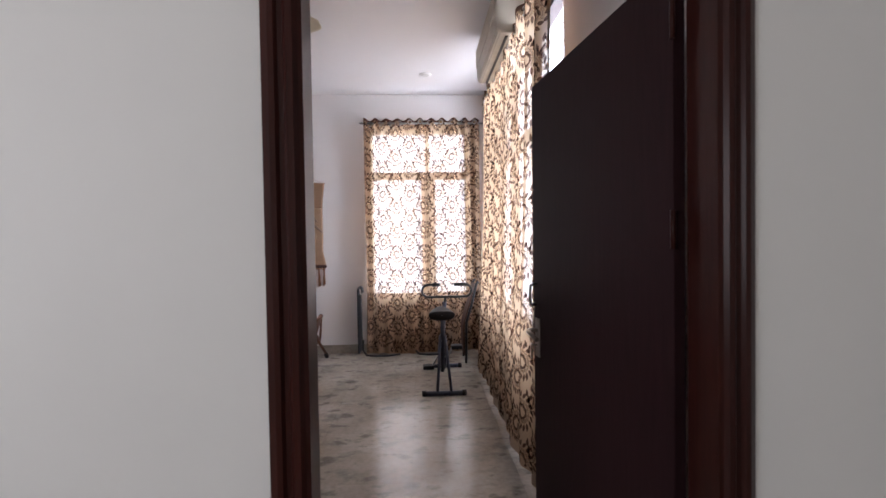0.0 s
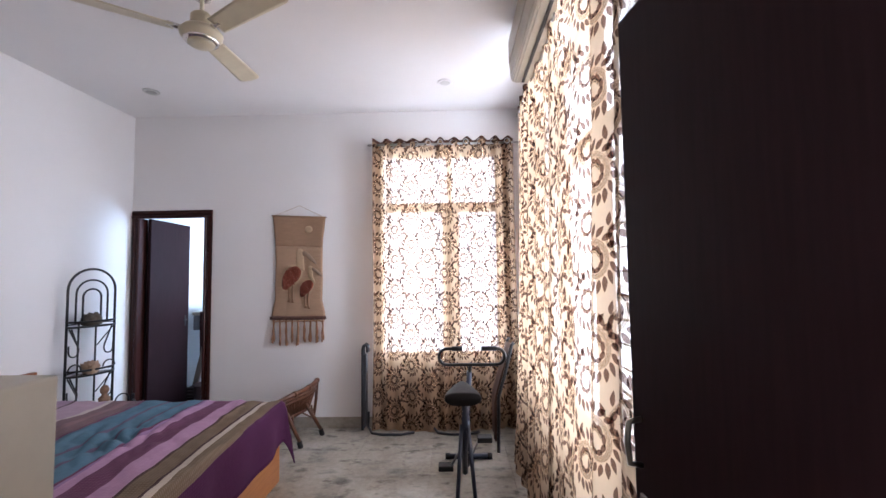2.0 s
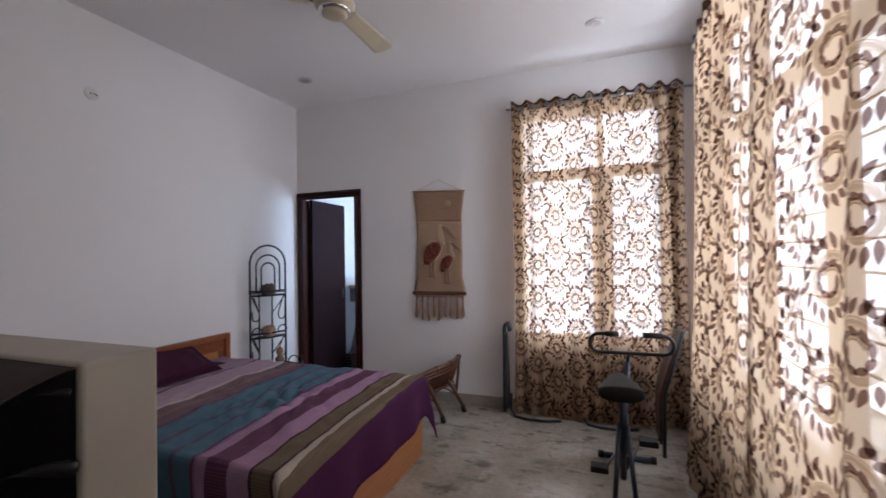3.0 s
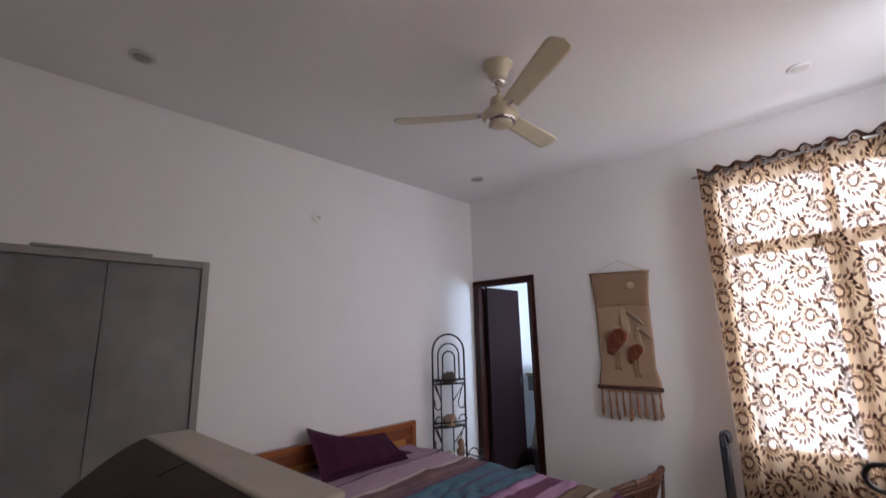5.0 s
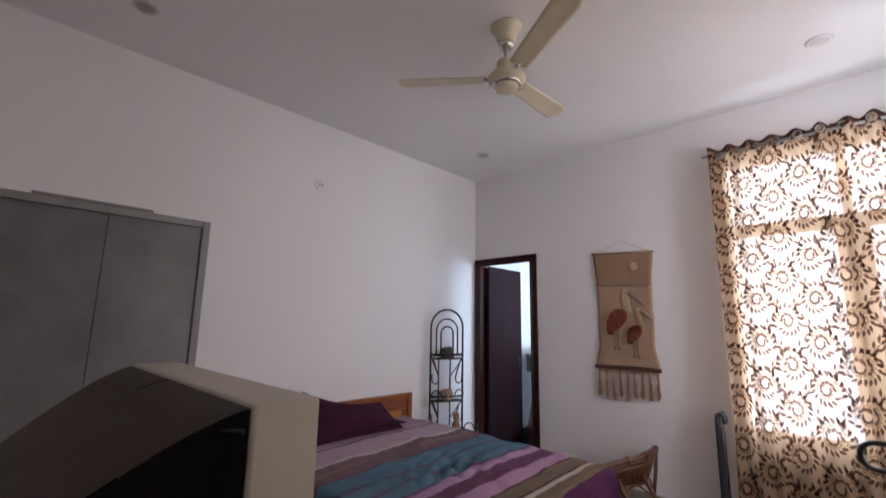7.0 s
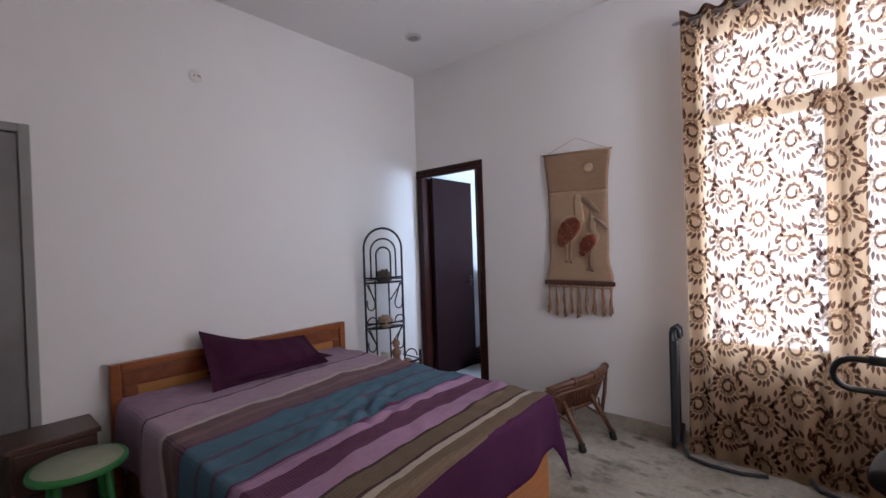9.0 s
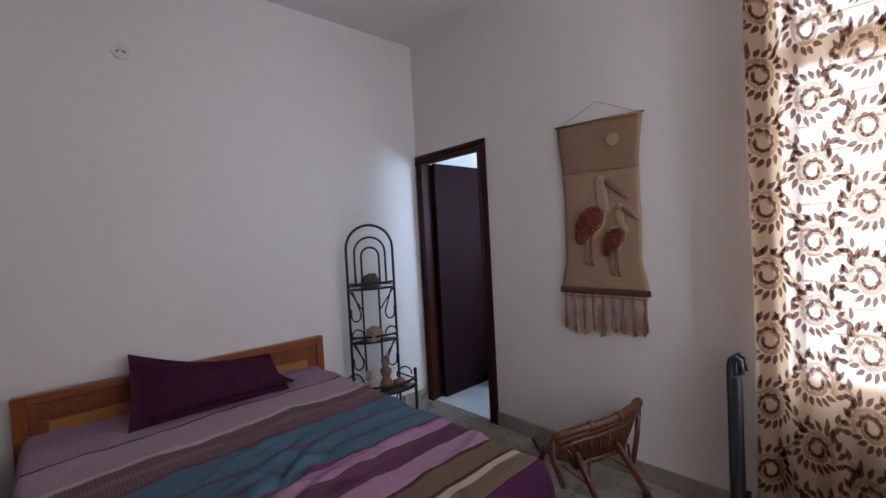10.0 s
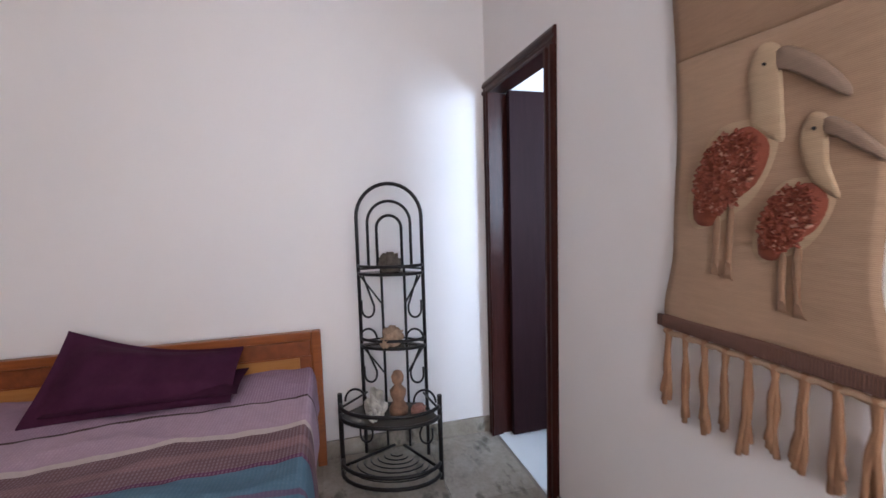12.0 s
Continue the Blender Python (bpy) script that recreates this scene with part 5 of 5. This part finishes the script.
for x0, x1 in ((-0.55, -0.10), (0.06, 0.50)):
    part("foot_loop", tube(bmesh.new(), [(x0, 5.30, 0.16), (x0 + 0.01, 5.22, 0.05), (x0 + 0.06, 5.15, 0.014), (x0 + 0.16, 5.12, 0.012), (x1 - 0.12, 5.12, 0.012), (x1, 5.16, 0.016)], 0.011, 10), M_GREYTUBE, cot, "dull steel leg loop")

# ---- folded reclining chair in the corner ----
recl = thing("folding_chair", "folded brown reclining chair leaning in the corner", "folding chair", (0, 0, 0))
M_PAD = plain("brown_padded_cloth", (0.09, 0.045, 0.03), 0.8, 0, 0.3, 14, 0.4)
for y in (4.70, 4.98):
    part("frame_tube", tube(bmesh.new(), [(0.63, y, 0.02), (0.64, y, 0.46), (0.70, y, 0.66), (0.755, y, 0.88), (0.775, y, 0.90)], 0.014, 10), M_BLACKIRON, recl)
part("cross_tube", tube(bmesh.new(), [(0.632, 4.70, 0.14), (0.632, 4.98, 0.14)], 0.011, 8), M_BLACKIRON, recl)
part("pad", sheet(bmesh.new(), lambda u, v: Vector((0.628 + 0.13 * max(0, v - 0.42) ** 1.1 / 0.52 + 0.035 * math.sin(math.pi * u) * 0.3, 4.715 + 0.25 * u, 0.10 + 0.76 * v)), 8, 20), M_PAD, recl)
recl.children[-1].modifiers.new("thick", "SOLIDIFY").thickness = 0.025

# ---- bedside stool and table ----
night = thing("bedside_table", "dark brown wooden bedside table", "bedside table", (0, 0, 0))
M_BROWN = wood("dark_brown_veneer", (0.05, 0.022, 0.016), (0.10, 0.045, 0.03), 0.4)
part("top", boxed(-2.945, -2.66, 2.30, 2.655, 0.495, 0.52, bev=0.004), M_BROWN, night)
part("body", boxed(-2.94, -2.675, 2.32, 2.64, 0.06, 0.495, bev=0.004), M_BROWN, night)
for z in (0.10, 0.30):
    dr = part("drawer", boxed(-2.675, -2.66, 2.335, 2.625, z, z + 0.18, bev=0.003), M_BROWN, night)
    part("knob", tube(bmesh.new(), [(-2.66, 2.48, z + 0.09), (-2.635, 2.48, z + 0.09)], 0.012, 10), M_STEEL, dr)
for y in (2.345, 2.615):
    for x in (-2.92, -2.70):
        part("foot", boxed(x - 0.015, x + 0.015, y - 0.015, y + 0.015, 0, 0.06), M_BROWN, night)
stool = thing("stool", "round stool with pale seat and green rim", "stool", (-2.44, 2.53, 0))
M_GREEN = plain("bright_green_plastic", (0.05, 0.26, 0.07), 0.4)
part("seat", lathe(bmesh.new(), [(0.02, 0.425), (0.165, 0.43), (0.172, 0.445), (0.160, 0.462), (0.02, 0.468)], seg=40), plain("pale_green_seat", (0.36, 0.38, 0.27), 0.6), stool)
part("rim", lathe(bmesh.new(), [(0.168, 0.425), (0.182, 0.43), (0.184, 0.445), (0.178, 0.458), (0.168, 0.455)], seg=40), M_GREEN, stool, "bright green rim")
for k in range(4):
    t = math.pi / 4 + k * math.pi / 2
    part("leg", tube(bmesh.new(), [(0.12 * math.cos(t), 0.12 * math.sin(t), 0.43), (0.16 * math.cos(t), 0.16 * math.sin(t), 0.0)], 0.015, 8), M_GREEN, stool)

# ---- fittings of the doors ----
M_BRASS = plain("tarnished_nickel", (0.32, 0.29, 0.25), 0.35, 0.9, 0.25, 30)


def at_entry(name, bm, mat, label=""):
    return part(name, bm, mat, entry, label)


q = eln
lev = at_entry("lock", box(boxed(q - 0.075, q - 0.025, 0.0175, 0.024, 0.79, 0.97, bev=0.003), q - 0.07, q - 0.03, -0.024, -0.0175, 0.79, 0.97, bev=0.003), M_BRASS, "tarnished nickel lock plate")
part("lever", tube(bmesh.new(), [(q - 0.05, 0.02, 0.915), (q - 0.05, 0.06, 0.915), (q - 0.065, 0.072, 0.912), (q - 0.16, 0.07, 0.895)], 0.010, 8), M_BRASS, lev)
part("key", box(tube(bmesh.new(), [(q - 0.05, 0.022, 0.845), (q - 0.05, 0.05, 0.845)], 0.004, 6), q - 0.060, q - 0.040, 0.05, 0.053, 0.785, 0.855, bev=0.001), M_BRASS, lev)
bolt = at_entry("pull_handle", tube(bmesh.new(), [(q - 0.03, 0.016, 1.03), (q - 0.03, 0.045, 1.035), (q - 0.03, 0.05, 1.08), (q - 0.03, 0.045, 1.125), (q - 0.03, 0.016, 1.13)], 0.007, 8), M_BRASS, "nickel pull handle")
for z in (0.30, 1.36, 1.90):
    at_entry("hinge", tube(bmesh.new(), [(-0.004, 0.022, z - 0.05), (-0.004, 0.022, z + 0.05)], 0.007, 8), M_DARKWOOD)
M_DARKSTEEL = plain("darkened_steel", (0.10, 0.095, 0.09), 0.4, 0.9, 0.2, 30)
bl = part("lever", tube(bmesh.new(), [(bln - 0.06, -0.016, 0.98), (bln - 0.06, -0.05, 0.98), (bln - 0.15, -0.055, 0.975)], 0.007, 8), M_DARKSTEEL, bath)
part("lock_plate", boxed(bln - 0.075, bln - 0.045, -0.021, -0.0175, 0.91, 1.03, bev=0.002), M_DARKSTEEL, bath)

# ---- bathroom things seen past its door ----
vanity = thing("wash_counter", "pale stone wash counter in the bathroom", "wash counter", (0, 0, 0))
part("top", boxed(-2.855, -1.0, 6.20, 6.75, 1.02, 1.06, bev=0.006), plain("beige_stone", (0.50, 0.45, 0.38), 0.3), vanity)
part("apron", boxed(-2.845, -2.62, 6.215, 6.73, 0.845, 1.02, bev=0.004), plain("grey_cement", (0.22, 0.22, 0.23), 0.7), vanity, "grey cement apron")
for x in (-2.50, -1.1):
    part("support", boxed(x, x + 0.05, 6.23, 6.7, 0.002, 1.02, bev=0.003), M_TILE, vanity)
carton = thing("carton", "open brown cardboard carton on the wash counter", "carton", (-2.60, 6.40, 1.06), 14)
part("body", boxed(-0.10, 0.12, -0.12, 0.12, 0, 0.12, bev=0.003), plain("brown_cardboard", (0.33, 0.23, 0.13), 0.85), carton)
flap = boxed(-0.10, 0.12, -0.19, -0.115, 0.122, 0.126)
part("flap", flap, plain("cardboard_flap", (0.40, 0.29, 0.18), 0.85), carton)
bucket = thing("bucket", "dark plastic bucket under the wash counter", "bucket", (-2.56, 6.02, 0.002))
part("body", lathe(bmesh.new(), [(0.10, 0), (0.11, 0.005), (0.13, 0.25), (0.14, 0.26), (0.125, 0.255)]), plain("dark_maroon_plastic", (0.05, 0.022, 0.022), 0.4), bucket)
part("handle", tube(bmesh.new(), [(0.135 * math.cos(t), 0.0, 0.25 + 0.10 * math.sin(t)) for t in [math.pi * k / 10 for k in range(11)]], 0.004, 6), M_STEEL, bucket)
board = thing("washboard", "pale wooden board leaning on the wash counter", "board", (-2.76, 6.14, 0.20), -8)
bb = boxed(-0.035, 0.035, -0.012, 0.012, 0, 0.62, bev=0.004)
bmesh.ops.rotate(bb, verts=bb.verts, cent=(0, 0, 0), matrix=Matrix.Rotation(radians(14), 3, "Y"))
part("plank", bb, plain("weathered_pine", (0.40, 0.34, 0.27), 0.7), board)
crate = thing("crate", "dark plastic crate under the wash counter", "crate", (-2.70, 6.32, 0.002), 6)
M_CRATE = plain("dark_brown_plastic", (0.035, 0.026, 0.024), 0.5)
for k in range(5):
    part("slat", boxed(-0.17, 0.17, -0.20, 0.12, 0.012 + k * 0.037, 0.040 + k * 0.037, bev=0.003), M_CRATE, crate)
for x in (-0.17, 0.155):
    part("post", boxed(x, x + 0.015, -0.203, -0.188, 0, 0.198), M_CRATE, crate)
towel = thing("towel", "dark red-brown towel hanging over the wash counter", "towel", (0, 0, 0))
part("cloth", sheet(bmesh.new(), lambda u, v: Vector((-2.745 + 0.30 * u + 0.02 * v, 6.190 - 0.012 * math.sin(u * 17 + v) * v, 1.066 - 0.72 * v * (1 - 0.25 * u))), 20, 20), cloth("red_brown_terry", (0.075, 0.035, 0.032), 0.1), towel)
towel.children[0].modifiers.new("thick", "SOLIDIFY").thickness = 0.012

# ---- floor of marble slabs ----
TS = 0.61


def slab_mesh(w, d):
    bm = boxed(0, w - 0.0008, 0, d - 0.0008, -0.02, 0.0)
    top = [e for e in bm.edges if all(v.co.z > -0.001 for v in e.verts)]
    bmesh.ops.bevel(bm, geom=top, offset=0.0004, segments=1, affect="EDGES")
    return mesh_of("slab", bm, M_MARBLE)


slabs = {}
floor_ob = bpy.data.objects["floor"]
floor_rng = random.Random(12)
y = -2.4
while y < YF - 0.01:
    y1 = min(y + TS, YF)
    x = XL if y1 > 1.2 else -2.4
    x_end = XR if y1 > 1.2 else 2.4
    while x < x_end - 0.01:
        x1 = min(x + TS, x_end)
        key = (round(x1 - x, 3), round(y1 - y, 3))
        if key not in slabs:
            slabs[key] = slab_mesh(*key)
        ob = new("slab", slabs[key])
        ob.location = (x, y, floor_rng.uniform(-0.0005, 0.0))
        ob.parent = floor_ob
        x = x1
    y = y1

hook = thing("wall_hook", "small steel hook on the white wall", "hook", (-0.86, YN, 2.35))
part("hook", tube(bmesh.new(), [(0, 0, 0.010), (0, 0.008, 0.008), (0, 0.012, -0.004), (0, 0.007, -0.012)], 0.0022, 6), M_STEEL, hook)
